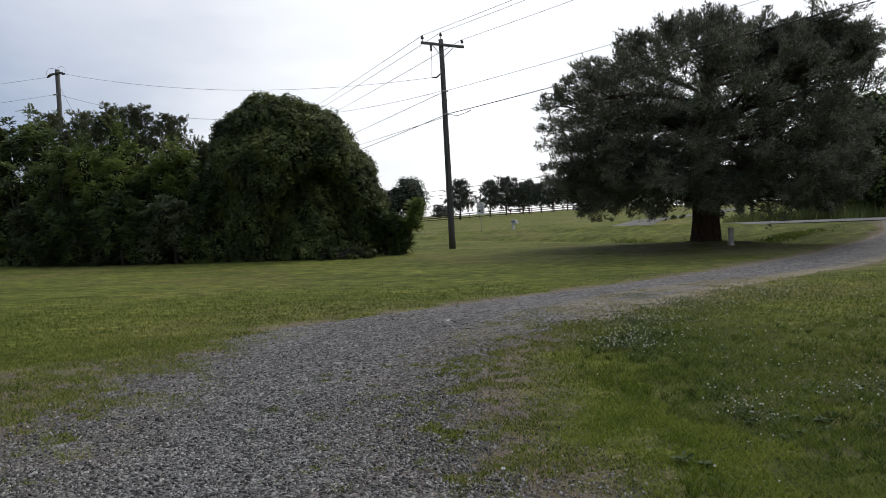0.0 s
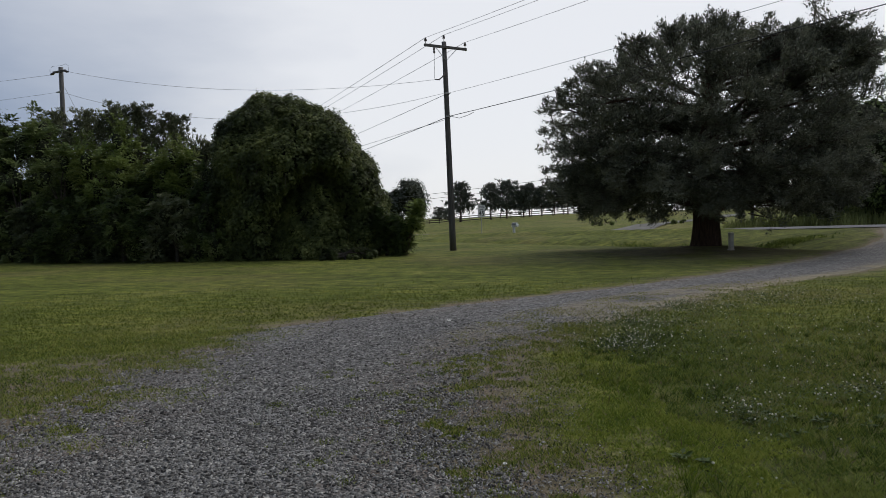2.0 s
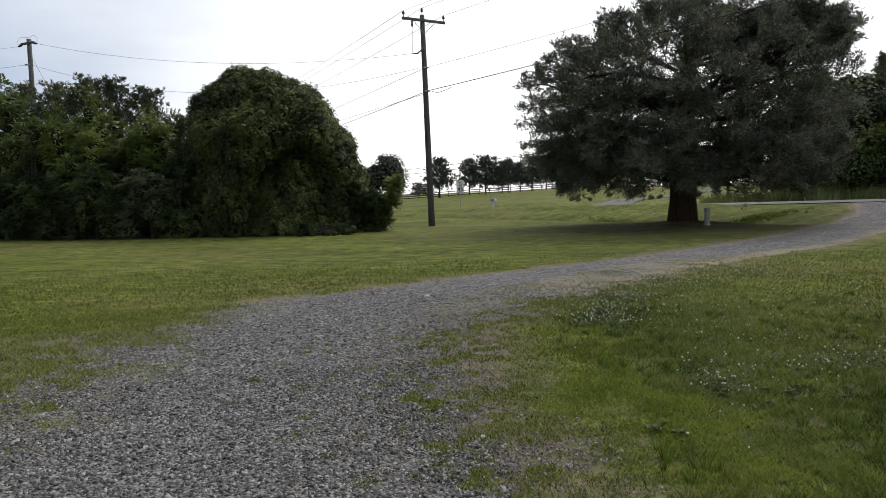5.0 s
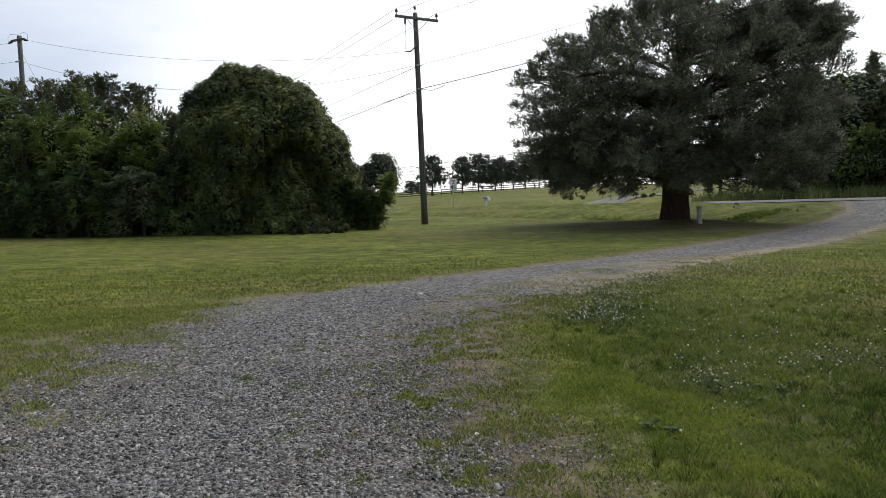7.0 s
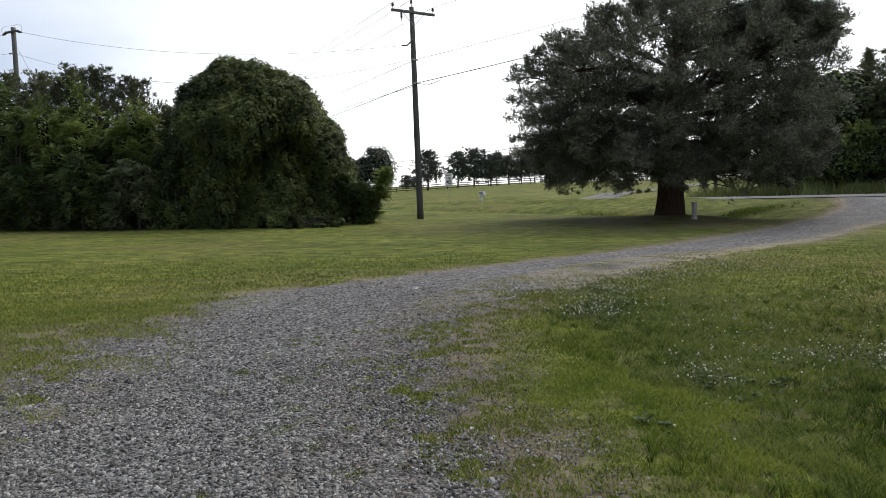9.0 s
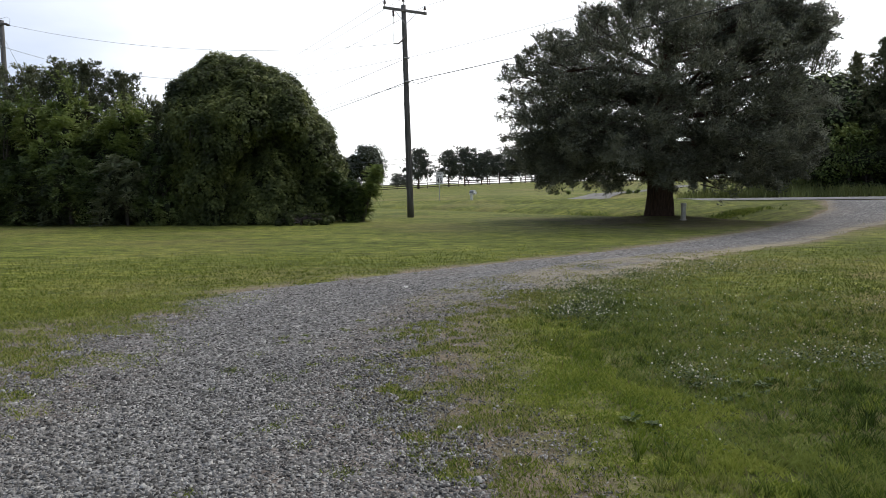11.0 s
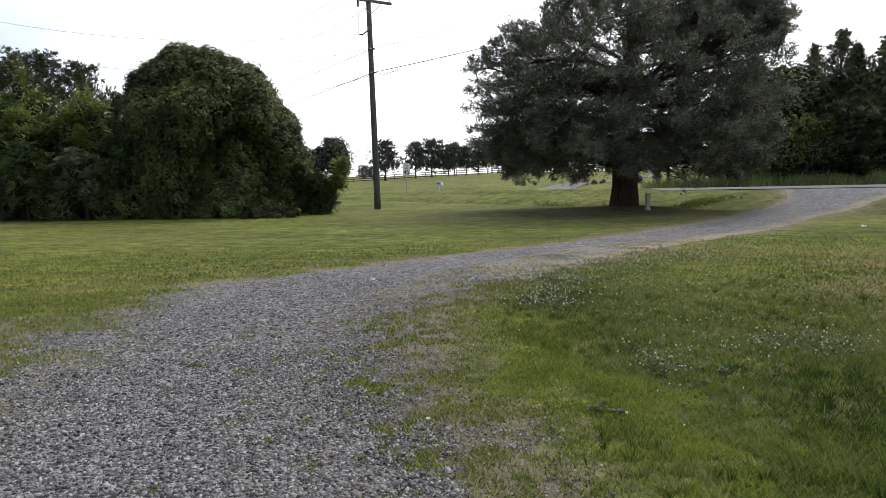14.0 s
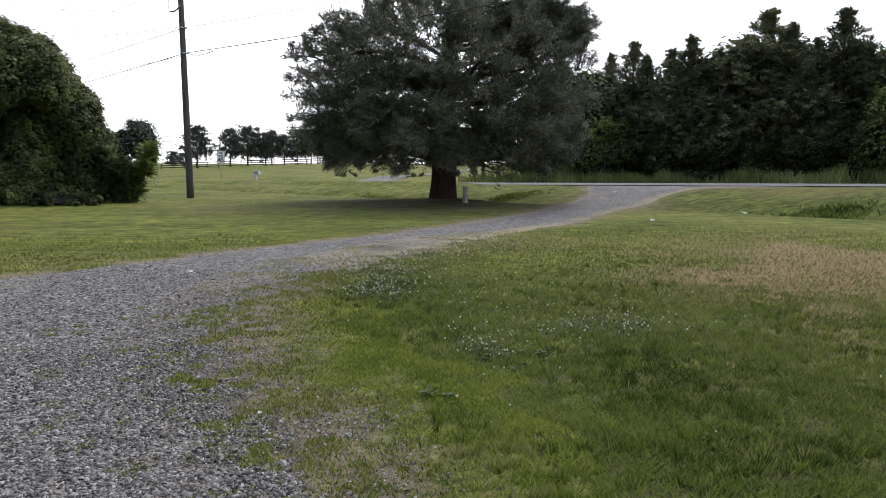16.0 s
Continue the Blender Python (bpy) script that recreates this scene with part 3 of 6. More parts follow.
def thinness(x, y):
    """1 where the stone has worn thin near the drive's end and soil and grass come through."""
    dd = drive_depth(x, y) + 0.8 * (field(x, y, 0.8, 88, 3) - 0.5)
    return (1 - smooth(0.25, 1.25, dd)) * np.where(y < 9.5, 1.0, 0.25 + 0.0 * y)


dx, dy = np.arange(-6, 26, cell), np.arange(-8, 38, cell)
DX, DY = np.meshgrid(dx, dy, indexing="ij")
CX, CY = DX + cell / 2, DY + cell / 2
dep = drive_cover(CX, CY)
tufts = [(-3.6, 6.0, 0.3), (-3.5, 6.8, 0.3), (-4.2, 7.6, 0.4), (-3.3, 7.9, 0.3), (-0.15, 6.5, 0.28), (-0.05, 5.2, 0.2), (0.2, 4.4, 0.26), (-1.3, 5.85, 0.12), (-0.7, 6.37, 0.1), (0.35, 3.75, 0.22), (-0.6, 4.9, 0.12),
         (-3.2, 5.3, 0.3), (-3.1, 4.3, 0.3), (-0.25, 7.4, 0.3), (0.1, 7.9, 0.35), (0.55, 4.7, 0.3), (-0.1, 3.3, 0.15)]
for tx, ty, tr in tufts:
    dep = dep - 0.8 * np.exp(-(((CX - tx) / tr) ** 2 + ((CY - ty) / tr) ** 2)) * (0.4 + field(CX, CY, 0.25, 87))
s_c, v_c = road_sv(CX, CY)
keep = (dep > -0.5) & (s_c < ROAD_NEAR + 0.3)
# only the one joined sheet, without stray islands
sheet = np.zeros_like(keep)
sheet[np.argmin(np.abs(dx + 1.5)), np.argmin(np.abs(dy - 5.0))] = True
while True:
    wider = sheet.copy()
    for _ in range(12):
        grown = wider.copy()
        grown[1:] |= wider[:-1]
        grown[:-1] |= wider[1:]
        grown[:, 1:] |= wider[:, :-1]
        grown[:, :-1] |= wider[:, 1:]
        wider = grown & keep
    if wider.sum() == sheet.sum():
        break
    sheet = wider
keep = sheet
ci, cj = np.nonzero(keep)
k = len(dy)
used = np.zeros(DX.size, np.int64) - 1
F = np.stack([ci * k + cj, (ci + 1) * k + cj, (ci + 1) * k + cj + 1, ci * k + cj + 1], 1)
ids = np.unique(F)
used[ids] = np.arange(len(ids))
VX, VY = DX.ravel()[ids], DY.ravel()[ids]
d_me = quads_mesh("driveway", np.stack([VX, VY, land(VX, VY) + np.clip(drive_cover(VX, VY) * 0.06, -0.04, 0.009)], 1), used[F], True)
vd = drive_depth(VX, VY)
verge = smooth(10.0, 11.5, VY) * (1 - smooth(-0.10, 0.38, vd + 0.3 * (field(VX, VY, 0.6, 173) - 0.5)))
on_top = (vd > -0.12 - 0.42 * field(VX, VY, 0.9, 175) * (VX > 4.9 + 0.92 * (VY - 15))) & (VY > 10.5)
co_ = np.empty(len(VX) * 3, np.float32)
d_me.vertices.foreach_get("co", co_)
co_ = co_.reshape(-1, 3)
co_[on_top, 2] = np.maximum(co_[on_top, 2], land(VX[on_top], VY[on_top]) + 0.007)
d_me.vertices.foreach_set("co", co_.ravel())
near_side = smooth(-0.6, 0.6, VX - 4.9 - 0.92 * (VY - 15))
add_attr(d_me, "verge", verge * (0.95 * near_side + (1 - near_side) * 0.5 * smooth(15, 20, VY)) * (0.45 + 0.55 * smooth(0.3, 0.6, field(VX, VY, 1.1, 177))) + 0.65 * shoulder(VX, VY) * smooth(0.3, 0.6, field(VX, VY, 0.5, 178)))
add_attr(d_me, "thin", np.clip(thinness(VX, VY) * (0.25 + 0.75 * smooth(0.35, 0.65, field(VX, VY, 0.22, 95))), 0, 0.5))
driveway = tagged(part("driveway", d_me, M_GRAVEL), "grey crushed-stone gravel drive with ragged grassy edges", "driveway", "", "structure")


def ribbon(name, vs, s0, s1, lift, material, camber=0.0):
    """A strip along the road's line between two distances s."""
    ss = np.linspace(s0, s1, 7)
    A, B = np.meshgrid(vs, ss, indexing="ij")
    px, py = from_sv(B, A)
    pz = road_z(A) + lift + camber * (1 - ((B - (s0 + s1) / 2) / ((s1 - s0) / 2)) ** 2)
    k = len(ss)
    i, j = np.meshgrid(np.arange(len(vs) - 1), np.arange(k - 1), indexing="ij")
    f = np.stack([i * k + j, i * k + j + 1, (i + 1) * k + j + 1, (i + 1) * k + j], -1).reshape(-1, 4)
    me = quads_mesh(name, np.stack([px, py, pz], -1), f, True)
    return me


road = tagged(part("road", ribbon("road", np.linspace(-300, 160, 240), ROAD_NEAR, ROAD_FAR, 0.0, None, 0.06), M_ASPHALT), "pale worn asphalt country road", "road", "", "structure")

# a pale drive that leaves the road on its far side
FAR_LINE = np.array([(11.6, 56.9), (13.2, 59.6), (15.2, 62.3), (18.9, 69.8), (22.6, 76.5), (34.0, 94.0)])
tt = np.linspace(0, len(FAR_LINE) - 1, 60)
fx, fy = np.interp(tt, range(len(FAR_LINE)), FAR_LINE[:, 0]), np.interp(tt, range(len(FAR_LINE)), FAR_LINE[:, 1])
tx, ty = np.gradient(fx), np.gradient(fy)
tl = np.hypot(tx, ty)
half = np.interp(tt, [0, 1, 2, 5], [2.6, 2.0, 1.6, 1.5])
rows = [(fx + k_ * half * ty / tl, fy - k_ * half * tx / tl) for k_ in (-1, -0.5, 0, 0.5, 1)]
FV = np.stack([np.stack([a, b, land(a, b) + 0.07], 1) for a, b in rows], 1)
i, j = np.meshgrid(np.arange(59), np.arange(4), indexing="ij")
FF = np.stack([i * 5 + j, (i + 1) * 5 + j, (i + 1) * 5 + j + 1, i * 5 + j + 1], -1).reshape(-1, 4)
tagged(part("far_driveway", quads_mesh("far_driveway", FV, FF, True), M_PALE_DRIVE), "pale drive leading up the far lawn", "driveway", "", "structure")

# patches of grass that have taken hold in the stone and on the worn aprons
def patches(x, y):
    left = 1.2 * smooth(0.49, 0.57, 0.6 * field(x, y, 0.8, 201, 3) + 0.4 * field(x, y, 0.2, 202, 3) + 0.10 * smooth(-2.6, -4.6, x) + 0.08 * smooth(7.8, 9.4, y)) * smooth(-2.0, -2.9, x) * (1 - smooth(0.4, 1.4, drive_depth(x, y)))
    right = 1.25 * smooth(0.455, 0.55, 0.45 * field(x, y, 0.42, 203, 3) + 0.55 * field(x, y, 0.15, 204, 3) + 0.13 * (apron(x, y) - 0.45)) * smooth(-1.6, -1.0, x) * worn(x, y)
    return np.where(y < 10.5, 0.75 * np.maximum(left, right), 0.0) + 0.55 * shoulder(x, y) * smooth(0.42, 0.6, 0.5 * field(x, y, 0.6, 205, 3) + 0.5 * field(x, y, 0.2, 206, 3))


# loose crushed stone on the drive
RING = np.array([(1, 0.55), (-0.6, 1), (-1, -0.55), (0.6, -1)], float)


def stones(name, x, y, size, label, chunky):
    """Angular stones set into the bed: flat-topped chunks, or peaked ones of four faces where they lie farther off."""
    n = len(x)
    long_ = np.stack([rng.uniform(1.0, 1.7, n), rng.uniform(0.65, 1.0, n), rng.uniform(0.40, 0.75, n)], 1)
    if chunky:
        v = np.concatenate([np.concatenate([RING, np.full((4, 1), -0.6)], 1), np.concatenate([RING * 0.72, np.full((4, 1), 0.7)], 1)])
        f = np.array([(4, 5, 6, 7), (0, 1, 5, 4), (1, 2, 6, 5), (2, 3, 7, 6), (3, 0, 4, 7)])
    else:
        v = np.concatenate([np.concatenate([RING, np.full((4, 1), -0.5)], 1), [(0.1, 0.1, 0.9)]])
        f = np.array([(0, 1, 4), (1, 2, 4), (2, 3, 4), (3, 0, 4)])
        long_[:, 2] *= 0.6
    k = len(v)
    sh = (v[None] * rng.uniform(0.7, 1.15, (n, k, 1)) + rng.normal(0, 0.14, (n, k, 3))) * long_[:, None]
    sh[..., 2] += sh[..., 0] * rng.normal(0, 0.28, (n, 1)) + sh[..., 1] * rng.normal(0, 0.28, (n, 1))
    a = rng.uniform(0, 2 * math.pi, n)
    c, s_ = np.cos(a)[:, None], np.sin(a)[:, None]
    sh = np.stack([sh[..., 0] * c - sh[..., 1] * s_, sh[..., 0] * s_ + sh[..., 1] * c, sh[..., 2]], -1) * size[:, None, None]
    sh += np.stack([x, y, land(x, y) + 0.005 + size * rng.uniform(0.1, 0.9, n)], 1)[:, None]
    return tagged(part(name, quads_mesh(name, sh.reshape(-1, 3), (f[None] + k * np.arange(n)[:, None, None]).reshape(-1, f.shape[1])), M_STONE), label, "gravel", "", "stuff")


n = 760000
sx, sy = rng.uniform(-5.5, 6.0, n), rng.uniform(-2.5, 14.5, n)
dist = np.hypot(sx, sy)
m_ = apron(sx, sy)
on_drive = drive_cover(sx, sy) + 0.2 * rng.normal(size=n) > 0.0
on_edge = (m_ > -1.3) & (m_ < 0.4) & (rng.uniform(size=n) < 0.92)
on_worn = rng.uniform(size=n) < 0.9 * worn(sx, sy) * np.clip(1.25 - m_, 0, 1) * smooth(0.25, 0.6, field(sx, sy, 0.28, 97))
ok = (rng.uniform(size=n) < np.clip(1.5 - dist / 9.5, 0.12, 0.95) * (0.04 + 0.96 * smooth(1.9, 2.9, sy)) * (0.1 + 0.9 * smooth(-0.9, -0.2, sx + 0.72 * sy)))
ok &= (on_drive | on_edge | on_worn) & (rng.uniform(size=n) > 0.10 * thinness(sx, sy) * smooth(0.3, 0.6, field(sx, sy, 0.22, 95)) + 0.93 * patches(sx, sy))
sx, sy, dist = sx[ok], sy[ok], dist[ok]
size = rng.uniform(0.006, 0.0128, len(sx)) * np.where(rng.uniform(size=len(sx)) < 0.06, 1.45, 1.0)
size = size * np.where(m_[ok] < 0.25, 1.0, 0.72) * (1 - 0.08 * thinness(sx, sy))
near = (dist < 6.6) & (sy > 2.6)
stones("loose_gravel", sx[near], sy[near], size[near], "loose grey angular crushed stones lying on the drive", True)
stones("loose_gravel", sx[~near], sy[~near], size[~near] * 1.15, "loose grey crushed stones farther along the drive", False)

# small stone and grit scattered over the worn aprons
n = 130000
px_, py_ = rng.uniform(-6.0, 2.6, n), rng.uniform(1.9, 11.0, n)
m_ = apron(px_, py_)
ok = rng.uniform(size=n) < smooth(-1.0, -0.4, m_) * (1 - smooth(0.7, 1.1, m_)) * np.clip(1.15 - m_, 0, 1) * smooth(0.1, 0.5, field(px_, py_, 0.3, 98)) * np.clip(1.5 - np.hypot(px_, py_) / 9, 0.2, 1) * (1 - 0.95 * patches(px_, py_))
px_, py_ = px_[ok], py_[ok]
stones("scattered_grit", px_, py_, rng.uniform(0.004, 0.009, len(px_)), "small grey stones and grit on worn soil beside the drive", False)


# ---- grass ----
def blades(name, x, y, height, width, material, label, lean=0.45, category="grass", turf=0.0):
    n = len(x)
    a = rng.uniform(0, 2 * math.pi, n)
    axis = np.stack([np.cos(a) * lean * rng.uniform(0.2, 1.6, n), np.sin(a) * lean * rng.uniform(0.2, 1.6, n), np.ones(n)], 1)
    at = np.stack([x, y, land(x, y) + height * 0.45 - turf], 1)
    face = rng.normal(size=(n, 3)) * [1, 1, 0.2]
    v, f = sprig_arrays(at, axis, face, height, width * 1.3)
    return tagged(part(name, quads_mesh(name, v, f), material), label, category, "", "stuff")


def scatter(n, x0, x1, y0, y1, accept):
    x, y = rng.uniform(x0, x1, n), rng.uniform(y0, y1, n)
    ok = rng.uniform(size=n) < accept(x, y)
    return x[ok], y[ok]


def off_drive(x, y, soft=0.25):
    return smooth(-0.02, soft, -drive_cover(x, y))


lush = lambda x, y: 1 - 0.75 * dryness(x, y) - 0.8 * bare_and_shade(x, y)
gxn, gyn = scatter(1050000, -0.6, 9.5, -3.0, 9.5, lambda x, y: off_drive(x, y) * lush(x, y) * smooth(0.55, 1.15, apron(x, y) + 0.5 * (field(x, y, 0.25, 105) - 0.5)) * (0.35 + 0.65 * smooth(0.36, 0.58, field(x, y, 0.2, 101))) * np.clip(1.5 - np.hypot(x, y) / 9, 0.15, 1) * (0.07 + 0.93 * smooth(-1.2, 0.3, y - 0.55 * x)) * (0.07 + 0.93 * smooth(0.0, 2.0, y)) * (1 - 0.95 * smooth(6.0, 9.4, y + 1.6 * (field(x, y, 1.2, 107, 3) - 0.5))))
gold = apron(gxn, gyn) + 0.9 * (field(gxn, gyn, 0.6, 179, 3) - 0.5) < 1.65
blades("edge_grass", gxn[gold], gyn[gold], rng.uniform(0.02, 0.06, gold.sum()) * (0.4 + 0.6 * smooth(0.8, 1.6, apron(gxn[gold], gyn[gold]))), rng.uniform(0.005, 0.011, gold.sum()), M_FRESH, "bright green grass where the lawn meets the worn stone", 1.0)
gxn, gyn = gxn[~gold], gyn[~gold]
dull = rng.uniform(size=len(gxn)) < 0.45 * smooth(2.6, 4.8, gxn + 1.2 * (field(gxn, gyn, 0.8, 181, 3) - 0.5)) + 0.12 * smooth(0.5, 0.62, field(gxn, gyn, 0.6, 183, 3))
blades("dull_grass", gxn[dull], gyn[dull], rng.uniform(0.02, 0.065, dull.sum()) * (0.45 + 1.2 * field(gxn[dull], gyn[dull], 0.28, 185, 3)), rng.uniform(0.004, 0.009, dull.sum()), M_DULL, "dull olive grass mixed into the lawn beside the drive", 1.0)
gxn, gyn = gxn[~dull], gyn[~dull]
blades("near_grass", gxn, gyn, rng.uniform(0.02, 0.065, len(gxn)) * (0.35 + 0.65 * smooth(0.8, 1.8, apron(gxn, gyn))) * (0.45 + 1.2 * field(gxn, gyn, 0.28, 185, 3)), rng.uniform(0.004, 0.010, len(gxn)), M_LUSH, "rough green grass beside the drive", 1.0)
gxm, gym = scatter(300000, -10, 16, 6.5, 20, lambda x, y: off_drive(x, y) * lush(x, y) * (1 - bare_and_shade(x, y)) * np.clip(1.4 - np.hypot(x, y) / 17, 0.1, 1) * smooth(-2.5, 0.3, y - 0.6 * np.abs(x)) * (1 - smooth(12, 19.5, y)))
blades("mown_grass", gxm, gym, rng.uniform(0.02, 0.06, len(gxm)), rng.uniform(0.007, 0.014, len(gxm)), M_GRASS, "short mown green lawn grass", 1.1)
gxd, gyd = scatter(60000, -0.6, 14, 2.0, 14, lambda x, y: off_drive(x, y, 0.1) * np.clip(dryness(x, y) + 0.08 + 0.22 * bare_and_shade(x, y), 0, 1) * np.clip(1.3 - np.hypot(x, y) / 15, 0.1, 1) * smooth(-1.5, 0.3, y - 0.5 * x))
blades("dry_grass", gxd, gyd, rng.uniform(0.03, 0.08, len(gxd)), rng.uniform(0.004, 0.010, len(gxd)), M_STRAW, "dry straw-coloured grass on the lawn", 0.8)
# tufts that grow through the stone
cx, cy = [], []
small = [(rng.uniform(-1.7, 0.3), rng.uniform(3.3, 8.2), rng.uniform(0.04, 0.12)) for i in range(70)]
for tx, ty, tr in tufts + small:
    m = int(1500 * tr)
    cx.append(tx + rng.normal(0, tr * 0.5, m))
    cy.append(ty + rng.normal(0, tr * 0.5, m))
cx, cy = np.concatenate(cx), np.concatenate(cy)
ok = field(cx, cy, 0.22, 111) > 0.40
ax_, ay_ = scatter(760000, -6.5, 2.4, 2.0, 11.0, lambda x, y: patches(x, y) * (0.35 + 0.65 * smooth(0.35, 0.6, field(x, y, 0.13, 117, 3))) * np.clip(1.5 - np.hypot(x, y) / 9, 0.25, 1))
cx, cy = np.concatenate([cx[ok], ax_]), np.concatenate([cy[ok], ay_])
qx, qy = scatter(150000, -1.0, 8.5, 8.0, 17.0, lambda x, y: patches(x, y) * shoulder(x, y))
blades("shoulder_grass", qx, qy, rng.uniform(0.015, 0.045, len(qx)), rng.uniform(0.006, 0.012, len(qx)), M_GRASS, "thin grass creeping over the side of the drive", 0.9)
kind_ = rng.uniform(size=len(cx)) + 0.5 * (field(cx, cy, 0.5, 171, 3) - 0.5)
for sel, mm in ((kind_ > 0.58, M_FRESH), ((kind_ > 0.42) & (kind_ <= 0.58), M_DULL), (kind_ <= 0.42, M_LUSH)):
    cx_, cy_ = cx[sel], cy[sel]
    blades("drive_tufts", cx_, cy_, rng.uniform(0.012, 0.042, len(cx_)), rng.uniform(0.004, 0.008, len(cx_)), mm, "small grass tufts growing through the gravel", 0.8)
# ragged longer grass along the drive's edges
ex, ey = scatter(240000, -7, 18, 2.5, 30, lambda x, y: np.exp(-np.abs(drive_depth(x, y) + 0.3) / 0.3) * smooth(0.35, 0.6, field(x, y, 0.45, 115)) * np.where(y > 10.5, 0.12, np.where(x > -2, 0.06, 1.0)) * np.clip(1.2 - np.hypot(x, y) / 30, 0.1, 1))
blades("verge_grass", ex, ey, rng.uniform(0.03, 0.10, len(ex)), rng.uniform(0.006, 0.012, len(ex)), M_GRASS, "ragged grass along the edge of the drive", 0.7)

# tussocks that stand out of the sward, with longer blades that lean outwards
tcx, tcy = scatter(3800, 0.9, 7.5, 2.8, 10.5, lambda x, y: (off_drive(x, y) > 0.9) * (apron(x, y) > 1.05) * smooth(0.38, 0.6, field(x, y, 0.9, 211, 3)) * np.clip(1.4 - np.hypot(x, y) / 9, 0.15, 1))
per = 34
tb = rng.uniform(0, 2 * math.pi, len(tcx) * per)
tr_ = rng.uniform(0, 1, len(tcx) * per) ** 0.7 * np.repeat(rng.uniform(0.03, 0.09, len(tcx)), per)
tx_, ty_ = np.repeat(tcx, per) + np.cos(tb) * tr_, np.repeat(tcy, per) + np.sin(tb) * tr_
ht = np.repeat(rng.uniform(0.045, 0.11, len(tcx)), per) * rng.uniform(0.5, 1.1, len(tb))
taxis = np.stack([np.cos(tb) * (0.25 + 6 * tr_), np.sin(tb) * (0.25 + 6 * tr_), np.ones(len(tb))], 1)
t_at = np.stack([tx_, ty_, land(tx_, ty_) + ht * 0.4], 1)
t_kind = np.repeat(rng.uniform(size=len(tcx)), per)
for sel, mm, lab in ((t_kind < 0.55, M_LUSH, "dark green tussocks of longer grass in the lawn"), ((t_kind >= 0.55) & (t_kind < 0.82), M_FRESH, "bright green tussocks of longer grass in the lawn"), (t_kind >= 0.82, M_DULL, "dull olive tussocks of longer grass in the lawn")):
    v, f = sprig_arrays(t_at[sel], taxis[sel], rng.normal(size=(sel.sum(), 3)) * [1, 1, 0.3], ht[sel], rng.uniform(0.005, 0.010, sel.sum()))
    tagged(part("grass_tussocks", quads_mesh("grass_tussocks", v, f), mm), lab, "grass", "", "stuff")
# dead grass lying flat on the worn soil and on the side of the drive
fx_, fy_ = scatter(420000, -6.0, 8.0, 2.6, 16.5, lambda x, y: np.clip(np.where(x > -2.2, 0.42, 0.12) * worn(x, y) * smooth(0.0, 0.6, apron(x, y)) * (y < 11) + 0.5 * shoulder(x, y), 0, 1) * smooth(0.36, 0.58, field(x, y, 0.3, 213, 3)) * np.clip(1.4 - np.hypot(x, y) / 12, 0.2, 1))
fl = rng.uniform(0.02, 0.06, len(fx_))
fa = rng.uniform(0, 2 * math.pi, len(fx_))
v, f = sprig_arrays(np.stack([fx_, fy_, land(fx_, fy_) + rng.uniform(0.012, 0.022, len(fx_))], 1), np.stack([np.cos(fa), np.sin(fa), rng.normal(0, 0.12, len(fa))], 1), np.array([0, 0, 1.0]) + rng.normal(0, 0.2, (len(fa), 3)), fl, rng.uniform(0.004, 0.009, len(fa)))
tagged(part("dead_grass", quads_mesh("dead_grass", v, f), M_STRAW), "pale dead grass lying on worn soil beside the drive", "grass", "", "stuff")

# clover: leaves and white heads in drifts
drifts = [(1.75, 8.3, 0.22, 0.28, 130), (2.05, 8.9, 0.35, 0.35, 130), (2.3, 10.2, 0.4, 0.45, 220), (3.3, 11.6, 0.6, 0.5, 260), (4.6, 12.9, 0.9, 0.6, 140), (5.4, 12.4, 1.0, 0.8, 80), (2.05, 5.45, 0.16, 0.22, 60), (2.2, 6.1, 0.2, 0.25, 20),
          (2.9, 6.2, 0.4, 0.3, 30), (3.6, 5.95, 0.45, 0.25, 110), (2.7, 7.5, 0.8, 0.7, 70), (4.2, 7.4, 1.0, 0.9, 60), (2.0, 4.6, 0.6, 0.6, 18), (4.6, 9.6, 1.4, 1.2, 140)]
hx, hy = np.concatenate([rng.normal(a, c, m) for a, b, c, d, m in drifts]), np.concatenate([rng.normal(b, d, m) for a, b, c, d, m in drifts])
ok = (drive_depth(hx, hy) < -0.25) & (rng.uniform(size=len(hx)) < 0.55)
hx, hy = hx[ok], hy[ok]
n = len(hx)
ico = bmesh.new()
bmesh.ops.create_icosphere(ico, subdivisions=1, radius=1.0)
iv, itri = np.array([v.co[:] for v in ico.verts]), np.array([[v.index for v in f.verts] for f in ico.faces])
ico.free()
hr = rng.uniform(0.0055, 0.0095, n)
hv = iv[None] * (hr[:, None, None] * rng.uniform(0.8, 1.2, (n, 12, 1))) + np.stack([hx, hy, land(hx, hy) + rng.uniform(0.05, 0.13, n)], 1)[:, None]
tagged(part("clover_flowers", quads_mesh("clover_flowers", hv.reshape(-1, 3), (itri[None] + 12 * np.arange(n)[:, None, None]).reshape(-1, 3)), M_PETAL), "white clover flower heads in drifts on the lawn", "flower", "", "stuff")
lx, ly = np.repeat(hx, 14) + rng.normal(0, 0.09, n * 14), np.repeat(hy, 14) + rng.normal(0, 0.09, n * 14)
ok = drive_depth(lx, ly) < -0.2
lx, ly = lx[ok], ly[ok]
n = len(lx)
